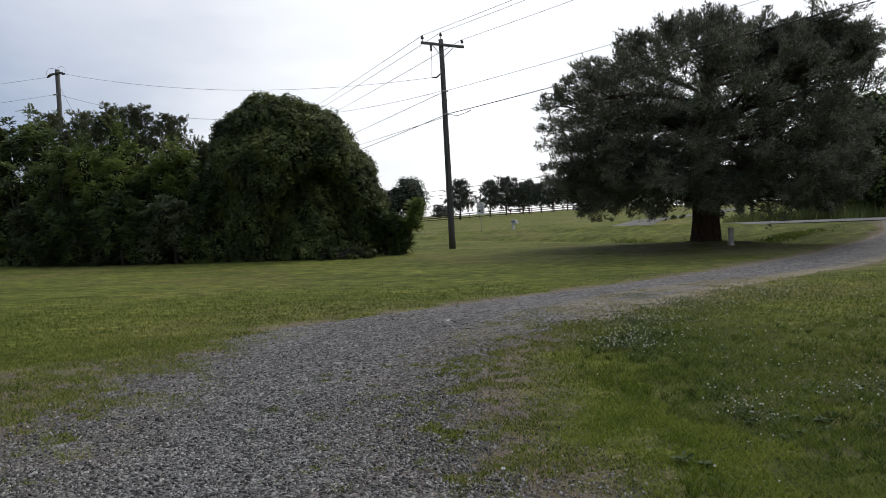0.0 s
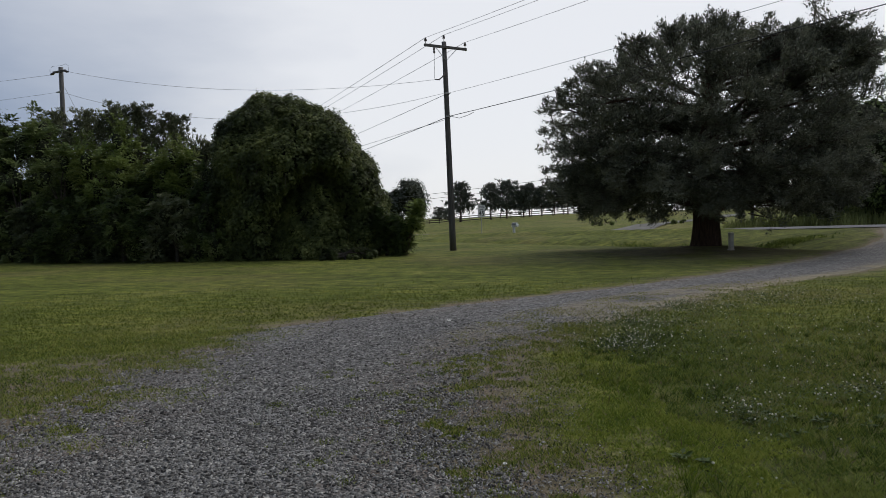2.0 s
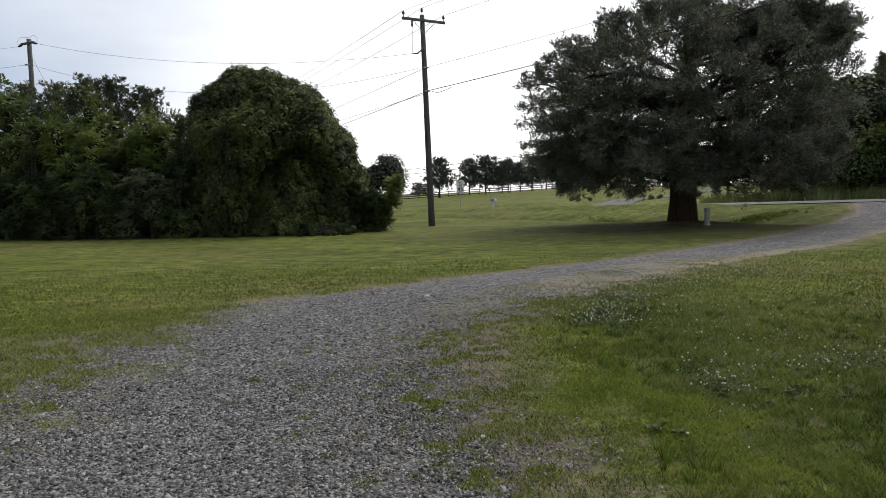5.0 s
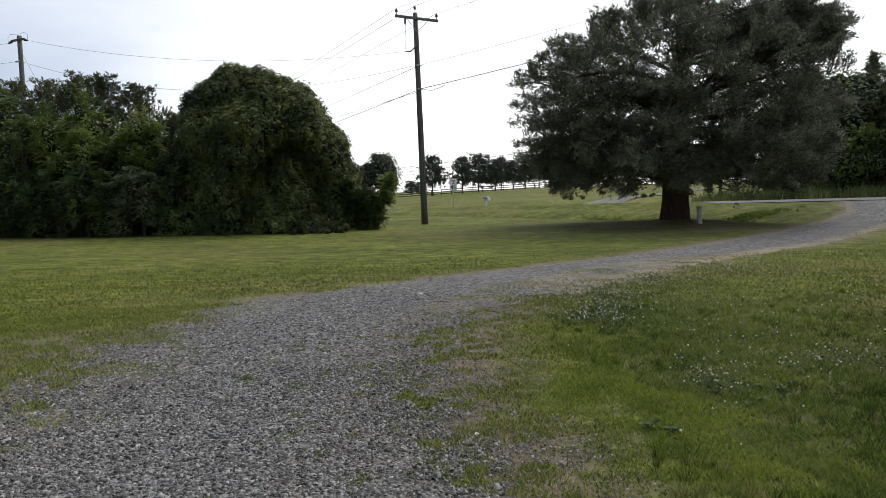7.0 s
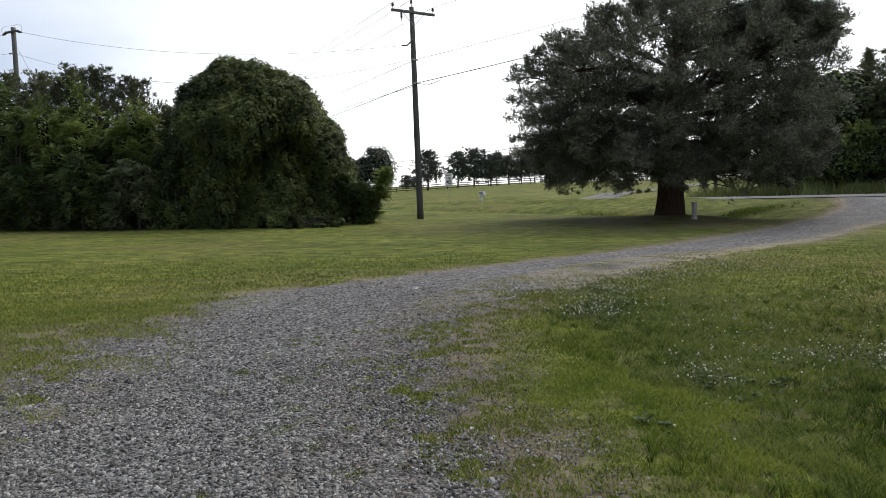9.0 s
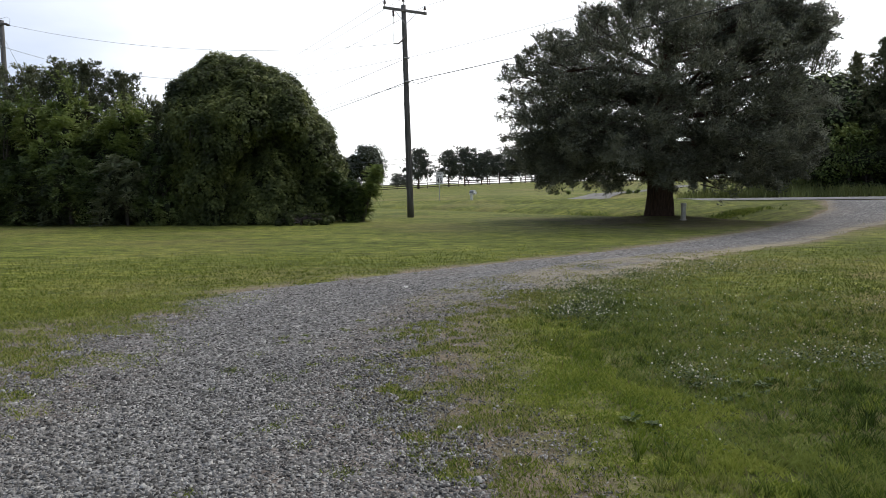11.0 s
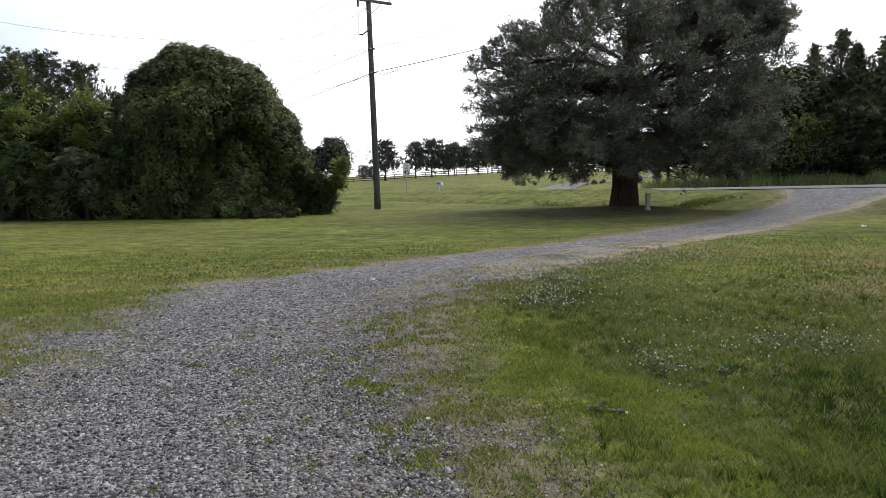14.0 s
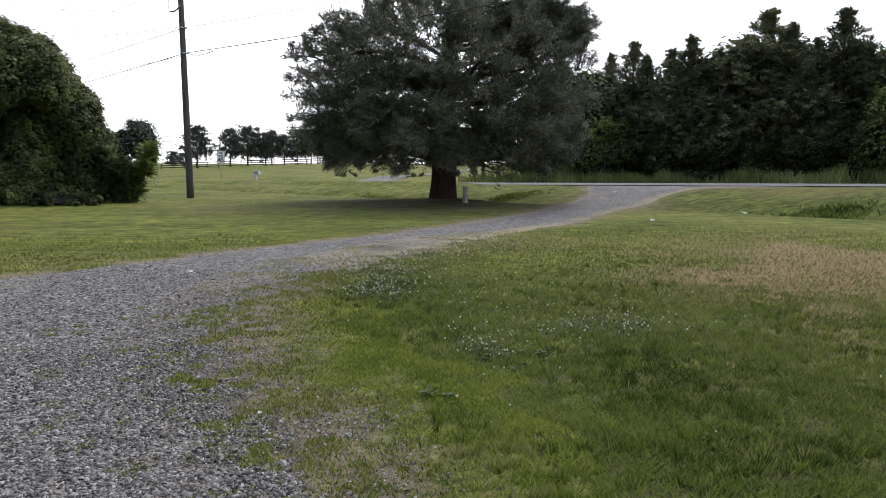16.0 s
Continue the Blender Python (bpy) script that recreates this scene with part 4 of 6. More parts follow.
v, f = leaf_arrays(np.stack([lx, ly, land(lx, ly) + rng.uniform(0.03, 0.08, n)], 1), np.stack([rng.normal(size=n), rng.normal(size=n), rng.normal(size=n) * 0.3], 1), np.array([0, 0, 1.0]) + rng.normal(0, 0.3, (n, 3)), rng.uniform(0.014, 0.03, n), rng.uniform(0.012, 0.024, n))
tagged(part("clover_leaves", quads_mesh("clover_leaves", v, f), M_CLOVER), "dark green clover leaves among the grass", "clover", "", "stuff")

# weeds: the ditch, the far verge, the foot of the thicket
def sv_scatter(n, s0, s1, v0, v1):
    s, v = rng.normal((s0 + s1) / 2, (s1 - s0) / 4, n), rng.uniform(v0, v1, n)
    return from_sv(s, v)


wx, wy = sv_scatter(52000, 42.7, 46.2, -31, 45)
ok = field(wx, wy, 1.3, 121) > 0.46
wx, wy = wx[ok], wy[ok]
blades("verge_weeds", wx, wy, rng.uniform(0.35, 0.95, len(wx)) * (0.35 + 1.7 * field(wx, wy, 1.8, 123, 3) ** 1.5), rng.uniform(0.02, 0.06, len(wx)), M_WEED, "tall unmown grass and weeds along the road", 0.35, "weeds")
for (wcx, wcy), rs, m, hh in (((9.5, 35.9), (0.7, 0.25), 420, 0.5), ((8.0, 37.0), (0.35, 0.2), 160, 0.5), ((14.0, 32.8), (0.8, 0.3), 1100, 0.15), ((21.2, 20.8), (0.9, 0.45), 1800, 0.24), ((23.4, 18.4), (1.0, 0.5), 600, 0.15)):
    qx, qy = rng.normal(wcx, rs[0], m), rng.normal(wcy, rs[1], m)
    blades("ditch_weeds", qx, qy, rng.uniform(0.3, 1.0, m) * hh * 1.3, rng.uniform(0.02, 0.06, m), M_LUSH, "clump of rank green weeds in the ditch", 0.9, "weeds")


def rosette(x, y, r, seed):
    """A broad-leaved weed lying flat in the grass."""
    rnd = np.random.default_rng(seed)
    m = 26
    a = rnd.uniform(0, 2 * math.pi, m)
    k_ = rnd.uniform(0.2, 0.75, m)
    out = np.stack([np.cos(a), np.sin(a), rnd.uniform(0.1, 0.6, m)], 1)
    at = out * (r * k_)[:, None] + [0, 0, 0.02]
    ln = r * rnd.uniform(0.5, 0.9, m)
    ob = part("lawn_weed", quads_mesh("lawn_weed", *leaf_arrays(at, out, np.array([0, 0, 1.0]) + rnd.normal(0, 0.25, (m, 3)), ln, ln * 0.5)), M_CLOVER)
    ob.location = (x, y, land1(x, y))
    return tagged(ob, "dark broad-leaved weed growing flat in the lawn", "weed", "lawn weeds")


for i, (x, y, r) in enumerate([(2.00, 5.30, 0.07), (2.16, 5.22, 0.06), (2.34, 5.34, 0.07), (2.50, 5.26, 0.08), (2.62, 5.40, 0.06), (2.22, 4.98, 0.07), (2.08, 4.90, 0.05), (1.29, 4.52, 0.08), (1.40, 4.44, 0.06), (2.78, 5.12, 0.07), (2.42, 5.06, 0.06), (2.95, 5.30, 0.06)]):
    rosette(x, y, r, 900 + i)


# ---- trees and shrubs ----
def lobe_leaves(lobes, count, size, rnd, shell=(0.72, 1.1), up=0.6, aspect=0.6, droop=0.15, keep_in=0.7):
    """Leaves over the outsides of many rounded lobes (centre, radii)."""
    cen, rad = np.array([l[0] for l in lobes], float), np.array([l[1] for l in lobes], float)
    wgt = (rad ** 2).sum(1)
    pick = rnd.choice(len(lobes), count, p=wgt / wgt.sum())
    d = unit(rnd.normal(size=(count, 3)))
    rr = rnd.uniform(*shell, count)[:, None]
    at = cen[pick] + d * rad[pick] * rr
    inside = np.zeros(count, bool)
    for c, r in zip(cen, rad):
        inside |= (((at - c) / r) ** 2).sum(1) < keep_in ** 2
    at, d = at[~inside], d[~inside]
    m = len(at)
    face = unit(d + np.array([0, 0, up]) + rnd.normal(0, 0.36, (m, 3)))
    axis = np.cross(face, rnd.normal(size=(m, 3))) + d * 0.3 - np.array([0, 0, droop])
    ln = size * rnd.uniform(0.6, 1.35, m)
    return leaf_arrays(at, axis, face, ln, ln * aspect * rnd.uniform(0.8, 1.2, m))


def lump_arrays(c, r, rnd, seg=10, rings=7):
    """A lumpy closed mass."""
    th, ph = np.linspace(0, math.pi, rings), np.linspace(0, 2 * math.pi, seg, endpoint=False)
    T, P_ = np.meshgrid(th, ph, indexing="ij")
    k_ = 1 + 0.12 * rnd.normal(size=T.shape)
    v = np.stack([c[0] + r[0] * k_ * np.sin(T) * np.cos(P_), c[1] + r[1] * k_ * np.sin(T) * np.sin(P_), c[2] + r[2] * k_ * np.cos(T)], -1).reshape(-1, 3)
    i, j = np.meshgrid(np.arange(rings - 1), np.arange(seg), indexing="ij")
    f = np.stack([i * seg + j, (i + 1) * seg + j, (i + 1) * seg + (j + 1) % seg, i * seg + (j + 1) % seg], -1).reshape(-1, 4)
    return v, f


def curve_to(a, b, rnd, sag=0.15, n=6):
    a, b = np.asarray(a, float), np.asarray(b, float)
    t = np.linspace(0, 1, n)[:, None]
    mid = (a + b) / 2 + rnd.normal(0, 0.08, 3) * np.linalg.norm(b - a) + np.array([0, 0, sag * np.linalg.norm(b - a)])
    return (1 - t) ** 2 * a + 2 * t * (1 - t) * mid + t ** 2 * b


def shoots(tips, rnd, size, per=26, length=0.7):
    """Upright leafy shoots, as leaves set along a stem."""
    chunks = []
    for t in tips:
        way = unit(np.array([rnd.normal(0, 0.3), rnd.normal(0, 0.3), 1.0]))
        k_ = rnd.uniform(0, 1, per)
        a = rnd.uniform(0, 2 * math.pi, per)
        out = np.stack([np.cos(a), np.sin(a), rnd.uniform(0.1, 0.7, per)], 1)
        at = np.asarray(t) + way * (k_ * length)[:, None] + out * size * 0.45
        ln = size * rnd.uniform(0.7, 1.2, per) * (1.15 - 0.5 * k_)
        chunks.append(leaf_arrays(at, out, np.array([0, 0, 1.0]) + rnd.normal(0, 0.4, (per, 3)), ln, ln * 0.42))
    return join(chunks)


def whorls(tips, ways, rnd, length, leaflet, arms=9, leaflets=11):
    """Whorls of arching compound leaves at the ends of shoots: fronds that rise, spread and droop, with leaflets to both sides."""
    tips, ways = np.asarray(tips, float), unit(np.asarray(ways, float))
    m = len(tips) * arms
    a = (np.arange(m) % arms) * (2 * math.pi / arms) + rnd.normal(0, 0.3, m)
    w = np.repeat(ways, arms, 0)
    e1 = unit(np.cross(w, [0.3, 0.2, 1.0]) + 1e-3)
    e2 = np.cross(w, e1)
    flat = e1 * np.cos(a)[:, None] + e2 * np.sin(a)[:, None]
    open_ = rnd.uniform(0.35, 1.25, m)[:, None]
    way = unit(flat * open_ + w * 0.75 + rnd.normal(0, 0.12, (m, 3)))
    start = np.repeat(tips, arms, 0) - w * (rnd.uniform(0, 0.45, m) * length)[:, None]
    ln = length * rnd.uniform(0.65, 1.2, m)
    top = unit(np.cross(np.cross(way, [0, 0, 1.0]), way) + 1e-3)
    across = unit(np.cross(way, top))
    k_ = np.tile(np.linspace(0.15, 1.0, leaflets), m)
    sgn = np.tile(np.where(np.arange(leaflets) % 2 == 0, 1.0, -1.0), m)
    rep = lambda q_: np.repeat(q_, leaflets, 0)
    lf = leaflet * rnd.uniform(0.85, 1.2, m * leaflets) * (1.1 - 0.4 * k_)
    stem = rep(start) + rep(way) * (k_ * rep(ln))[:, None] - np.array([0, 0, 1.0]) * (k_ ** 2 * rep(ln) * 0.38)[:, None]
    axis = rep(across) * sgn[:, None] + rep(way) * 0.45 - np.array([0, 0, 0.3])
    return leaf_arrays(stem + unit(axis) * (lf * 0.45)[:, None], axis, rep(top) + rnd.normal(0, 0.15, (m * leaflets, 3)), lf, lf * 0.5)


def leafy(name, label, category, material, at, height, width, depth, seed, count, leaf, n_lobes=26, clear=0.05, n_shoots=0, group="", turn=0, dense=True, round_=1.0, twig=M_TWIG, plume=False):
    """A broad-leaved tree or shrub with its trunk, limbs and lobed crown; clear is the bare part of its height."""
    rnd = np.random.default_rng(seed)
    root = thing(name, label, category, at, turn, group)
    z0 = height * clear
    lobes = []
    for i in range(n_lobes):
        a, u_ = rnd.uniform(0, 2 * math.pi), rnd.uniform(0, 1) ** 0.8
        zz = z0 + (height - z0) * u_ * 0.86
        env = (1 - (0.9 * u_) ** (2.2 * round_)) ** 0.5 * (0.72 + 0.28 * min(1, u_ * 4))
        r = rnd.uniform(0.25, 0.95) ** 0.6 * env
        big = rnd.uniform(0.16, 0.27) * min(width, height) * (0.75 + 0.5 * env)
        lobes.append(((math.cos(a) * r * width * 0.42, math.sin(a) * r * depth * 0.42, max(zz, big * 0.55)), ((big * 0.7, big * 0.7, big * rnd.uniform(0.9, 1.3)) if plume else (big, big, big * rnd.uniform(0.65, 0.95)))))
    trunk_top = height * 0.62
    tr = 0.016 * height + 0.03
    pts = [(0, 0, -0.1), (rnd.normal(0, 0.05), rnd.normal(0, 0.05), height * 0.2), (rnd.normal(0, 0.15), rnd.normal(0, 0.15), height * 0.42), (rnd.normal(0, 0.25), rnd.normal(0, 0.25), trunk_top)]
    part("trunk", tube_mesh("trunk", pts, [tr * 1.3, tr, tr * 0.75, tr * 0.3], 8, 0.05, rnd), twig, root)
    limbs = [tube_arrays(curve_to(pts[1 + (i % 2)], l[0], rnd), np.linspace(tr * 0.5, tr * 0.12, 6), 5) for i, l in enumerate(lobes)]
    tagged(part("limb_growth", quads_mesh("limb_growth", *join(limbs), smooth=True), twig, root), kind="stuff")
    # dark lumps fill the lobes and stand in for the crown's inner shade
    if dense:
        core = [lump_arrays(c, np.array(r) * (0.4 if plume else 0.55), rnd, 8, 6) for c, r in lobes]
        tagged(part("inner_growth", quads_mesh("inner_growth", *join(core), smooth=True), M_INNER_SHADE, root), kind="stuff")
    if plume:
        cen, rad = np.array([l[0] for l in lobes]), np.array([l[1] for l in lobes])
        m = count // 130
        pick = rnd.choice(len(lobes), m, p=(rad ** 2).sum(1) / (rad ** 2).sum())
        d = unit(rnd.normal(size=(m, 3)) + [0, 0, 0.35])
        ends = cen[pick] + d * rad[pick] * rnd.uniform(0.75, 1.05, (m, 1))
        chunks = [whorls(ends, d * [0.8, 0.8, 0.45] + [0, 0, 0.75], rnd, leaf * 5.4, leaf * 1.6), lobe_leaves(lobes, count // 3, leaf, rnd, (0.4, 0.85), 0.6, keep_in=0.4)]
    else:
        chunks = [lobe_leaves(lobes, count, leaf, rnd, up=0.8)]
    if n_shoots:
        top = sorted(lobes, key=lambda l: -l[0][2])[: max(4, n_lobes // 2)]
        tips = []
        for i in range(n_shoots):
            c, r = top[rnd.integers(len(top))]
            d = unit(np.array([rnd.normal(), rnd.normal(), abs(rnd.normal()) + 0.6]))
            tips.append(np.array(c) + d * np.array(r) * 0.95)
        tagged(part("shoot_growth", quads_mesh("shoot_growth", *shoots(tips, rnd, leaf * 1.3, int(36 + 45 * (height * 0.09 + 0.25)), height * 0.09 + 0.25)), M_SHRUB_PALE if material in (M_SHRUB, M_SHRUB_PALE) else material, root, "paler upright new shoots"), kind="stuff")
    tagged(part("crown", quads_mesh("crown", *join(chunks)), material, root), kind="stuff")
    return root


def sprays(at, way, rnd, length, width, each=12, spread_=0.75):
    """Cedar sprays: fans of narrow sprigs."""
    n_ = len(at)
    w = np.repeat(unit(way), each, 0) + rnd.normal(0, spread_, (n_ * each, 3))
    w = unit(w)
    ln = length * rnd.uniform(0.55, 1.3, n_ * each)
    p = np.repeat(at, each, 0) + w * (ln * 0.5)[:, None] + rnd.normal(0, length * 0.25, (n_ * each, 3))
    return sprig_arrays(p, w, rnd.normal(size=(n_ * each, 3)) + [0, 0, 0.8], ln, width * rnd.uniform(0.7, 1.4, n_ * each))


def cedar(name, label, at, height, radius, seed, count, sprig=0.32, clear=0.06, material=M_CEDAR_WOOD, power=0.75, group="", turn=0, category="tree", tufted=1.0):
    """A conical cedar or pine: a trunk, rising branches, plumes of sprigs and a pointed top."""
    rnd = np.random.default_rng(seed)
    root = thing(name, label, category, at, turn, group)
    tr = 0.018 * height + 0.02
    bend = rnd.normal(0, 0.15, 2)
    axis = lambda z: np.array([bend[0] * (z / height) ** 2, bend[1] * (z / height) ** 2, z])
    zs = np.linspace(-0.1, height * 0.97, 9)
    part("trunk", tube_mesh("trunk", [axis(z) for z in zs], np.linspace(tr * 1.3, tr * 0.12, 9), 8, 0.06, rnd), M_BARK, root)
    nb = int(30 + height * 6)
    wood, pos, way = [], [], []
    for i in range(nb):
        u_ = clear + (1 - clear) * (i + rnd.uniform(0, 1)) / nb
        z = u_ * height
        reach = radius * max(0.05, (1 - ((u_ - clear) / (1 - clear)) ** 1.3)) ** power * rnd.uniform(0.55, 1.12)
        a = i * 2.4 + rnd.normal(0, 0.4)
        tip = axis(z) + np.array([math.cos(a) * reach, math.sin(a) * reach, reach * rnd.uniform(0.15, 0.7)])
        c = curve_to(axis(z), tip, rnd, -0.08)
        wood.append(tube_arrays(c, np.linspace(tr * 0.35 * (1.1 - u_), 0.008, 6), 4))
        m = max(3, int(count / nb * (0.35 + 1.3 * reach / radius)))
        k_ = rnd.uniform(0.22, 1.0, m) ** 0.7
        base = np.stack([np.interp(k_, np.linspace(0, 1, 6), c[:, q]) for q in range(3)], 1)
        off = rnd.normal(0, 0.13 * reach + 0.08, (m, 3)) * [1, 1, 0.7]
        pos.append(base + off)
        way.append(unit(tip - axis(z)) * 0.6 + unit(off + 1e-4) * 0.5 + [0, 0, 0.55 * tufted])
    spire = np.array([axis(z) for z in rnd.uniform(height * 0.86, height, int(count * 0.05) + 6)])
    pos.append(spire + rnd.normal(0, 0.08, spire.shape))
    way.append(np.tile([0, 0, 1.0], (len(spire), 1)) + rnd.normal(0, 0.35, spire.shape))
    tagged(part("branch_growth", quads_mesh("branch_growth", *join(wood), smooth=True), M_TWIG, root), kind="stuff")
    tagged(part("foliage", quads_mesh("foliage", *sprays(np.concatenate(pos), np.concatenate(way), rnd, sprig, sprig * 0.30)), material, root), kind="stuff")
    return root


def ground_at(x, y, dz=0.0):
    return (x, y, land1(x, y) + dz)


# -- the broad old cedar beside the drive --
def old_cedar(at):
    rnd = np.random.default_rng(11)
    root = thing("cedar_tree", "broad old red cedar with dark grey-green foliage and thick trunk", "tree", at)
    zs = np.array([-0.25, 0.0, 0.15, 0.4, 0.9, 1.6, 2.6, 3.8, 5.2, 6.8, 8.0])
    rr = np.array([0.68, 0.61, 0.55, 0.51, 0.485, 0.47, 0.44, 0.40, 0.28, 0.15, 0.05])
    seg = 28
    ang = np.linspace(0, 2 * math.pi, seg, endpoint=False)
    flute = 1 + 0.07 * np.sin(5 * ang + 0.6) + 0.04 * np.sin(9 * ang + 2)
    V = np.stack([np.stack([r * (1 + (flute - 1) * (1.5 if z < 0.5 else 1.0)) * np.cos(ang) + 0.02 * z, r * flute * np.sin(ang), np.full(seg, z)], 1) for z, r in zip(zs, rr)])
    V = V + rnd.normal(0, 0.012, V.shape)
    i, j = np.meshgrid(np.arange(len(zs) - 1), np.arange(seg), indexing="ij")
    F_ = np.stack([i * seg + j, i * seg + (j + 1) % seg, (i + 1) * seg + (j + 1) % seg, (i + 1) * seg + j], -1).reshape(-1, 4)
    part("trunk", quads_mesh("trunk", V.reshape(-1, 3), F_, True), M_BARK, root, "massive fluted reddish-brown cedar trunk")

    ZS, RS = [1.0, 1.3, 2.2, 3.3, 5.2, 6.3, 7.3, 8.1, 8.8, 9.2], [4.7, 5.3, 6.0, 6.2, 6.6, 6.0, 4.9, 3.4, 1.9, 0.4]

    def reach(a, z):
        # how far the crown goes out at that bearing and height, with the long upper limbs on one side
        r = float(np.interp(z, ZS, RS)) * (1 + 0.05 * math.sin(2 * a + 0.5) + 0.05 * math.sin(5 * a + 1.0) + 0.04 * math.sin(9 * a))
        return r + 3.3 * math.exp(-((z - 7.8) / 0.75) ** 2 - (((a + math.pi) % (2 * math.pi) - math.pi) / 0.55) ** 2)

    n_l, ends = 46, []
    for i in range(n_l):
        u_ = (i + 0.5) / n_l
        z0 = 1.55 + 5.4 * u_ ** 1.1
        a = i * 2.399 + rnd.normal(0, 0.2)
        zt = min(8.5, max(1.75, z0 + rnd.uniform(-0.7, 1.9) * (0.4 + u_)))
        if i >= n_l - 7:
            a, zt = rnd.uniform(-0.55, 0.55), rnd.uniform(7.3, 8.3)
        R = reach(a, zt) * rnd.uniform(0.72, 0.88)
        tip = np.array([math.cos(a) * R, math.sin(a) * R, zt])
        root_p = np.array([math.cos(a) * 0.2, math.sin(a) * 0.2, z0])
        c = curve_to(root_p, tip, rnd, 0.06, 9)
        limb = part("limb", tube_mesh("limb", c, np.linspace(0.15 * (1.15 - 0.7 * u_), 0.02, 9), 7, 0.06, rnd), M_BARK, root)
        twigs = []
        for b in range(14):
            k_ = rnd.uniform(0.25, 1.0)
            p0 = np.array([np.interp(k_, np.linspace(0, 1, 9), c[:, q]) for q in range(3)])
            d = unit(np.array([math.cos(a) + rnd.normal(0, 0.9), math.sin(a) + rnd.normal(0, 0.9), rnd.normal(0.15, 0.45)]))
            p1 = p0 + d * rnd.uniform(0.6, 1.6)
            twigs.append(tube_arrays(curve_to(p0, p1, rnd, 0.05, 5), np.linspace(0.035, 0.008, 5), 4))
            ends.append((p1, d * [1, 1, 0.6] + [0, 0, 0.12], 0.9))
        ends.append((tip, tip - root_p, 1.2))
        tagged(part("twig_spray", quads_mesh("twig_spray", *join(twigs), smooth=True), M_TWIG, limb), kind="stuff")
    # boughs: flat feathery fans that reach outwards in tiers, thick on the outside and thin within, with holes between them
    at_, way_, stems = [], [], []

    def bough(base, way, length, width, fill, n_b=9):
        way = unit(way)
        side_ = unit(np.cross(way, [0, 0, 1.0]) + rnd.normal(0, 0.3, 3))
        stems.append(tube_arrays([base - way * 0.2, base + way * length * 0.45 + [0, 0, 0.03], base + way * length * 0.85], [0.022, 0.014, 0.005], 4))
        for q_ in range(n_b + 1):
            k0 = (q_ + rnd.uniform(0, 0.8)) / (n_b + 1)
            sg = 1 if q_ % 2 else -1
            d = way if q_ == n_b else unit(way * rnd.uniform(0.3, 0.8) + side_ * sg * rnd.uniform(0.4, 1.0) + [0, 0, rnd.normal(0.12, 0.35)])
            reach_ = width * (1.05 - 0.5 * k0) * rnd.uniform(0.6, 1.15)
            p0 = base + way * (length * (k0 if q_ < n_b else 0.75)) + np.array([0, 0, -0.08 * k0 * k0 * length])
            k_ = rnd.uniform(0.0, 1.0, fill) ** 0.8
            at_.append(p0 + d * (k_ * reach_)[:, None] + rnd.normal(0, 0.06, (fill, 3)))
            way_.append(np.tile(d, (fill, 1)) * 0.8 + [0, 0, 0.2])

    for p, way, L in ends:
        bough(p - unit(way) * L * 0.6, way, L * rnd.uniform(0.8, 1.2), rnd.uniform(0.45, 0.7), 34, 7)
    n_b = 0
    while n_b < 930:
        a, z = rnd.uniform(-math.pi, math.pi), (rnd.uniform(1.2, 9.0) if rnd.uniform() < 0.64 else rnd.uniform(1.2, 3.2))
        if rnd.uniform() < 0.12:
            a, z = rnd.normal(0, 0.3), rnd.uniform(6.8, 8.4)
        R = reach(a, z)
        if rnd.uniform() > R / 6.2:
            continue
        k0 = rnd.uniform(0.35, 0.75) if rnd.uniform() < 0.15 else rnd.uniform(0.80, 1.02)
        x, y = math.cos(a) * R * k0, math.sin(a) * R * k0
        if noise.noise(Vector((x * 0.55, y * 0.55, z * 1.0))) + 0.35 * noise.noise(Vector((x * 1.5, y * 1.5, z * 2.2))) < -0.21:
            continue
        if z < 1.6 and noise.noise(Vector((x * 0.7, y * 0.7, 7.7))) < -0.1:
            continue
        n_b += 1
        up_ = float(np.interp(z, [1.5, 2.4, 4.5, 6.5, 8.0, 9.0], [-0.5, -0.15, 0.1, 0.4, 0.8, 1.6])) + rnd.normal(0, 0.22)
        way = np.array([math.cos(a + rnd.normal(0, 0.5)), math.sin(a + rnd.normal(0, 0.5)), up_])
        L = rnd.uniform(0.75, 1.4)
        bough(np.array([x, y, z]) - unit(way) * L, way, L, rnd.uniform(0.45, 0.8), 42)
    # leaders and plumes that stand out of the outline
    for a, rr_, z, ln_ in [(rnd.uniform(-math.pi, math.pi), rnd.uniform(0.0, 0.9), 0, rnd.uniform(0.6, 1.2)) for i in range(46)]:
        z = float(np.interp(rr_, [0, 0.35, 0.6, 0.8, 0.9], [8.6, 8.2, 7.4, 6.4, 5.6])) + rnd.uniform(-0.5, 0.1)
        R = reach(a, z) * min(1.0, rr_ + 0.1)
        bough(np.array([math.cos(a) * R, math.sin(a) * R, z - 0.2]), np.array([math.cos(a) * 0.35 * rr_, math.sin(a) * 0.35 * rr_, 1.0]), ln_ * 0.9, 0.36, 36)
    tp, tw = np.concatenate(at_), np.concatenate(way_)
    m2 = len(tp)
    star = unit(unit(tw) + rnd.normal(0, 0.5, (m2, 3)))
    ln = rnd.uniform(0.06, 0.15, m2)
    chunks = [sprig_arrays(tp + star * (ln * 0.4)[:, None], star, rnd.normal(size=(m2, 3)) + [0, 0, 1.0], ln, ln * 0.36)]
    tagged(part("bough_growth", quads_mesh("bough_growth", *join(stems), smooth=True), M_TWIG, root), kind="stuff")
    tagged(part("crown", quads_mesh("crown", *join(chunks)), M_CEDAR, root, "dark grey-green cedar sprays with gaps of sky"), kind="stuff")
    return root


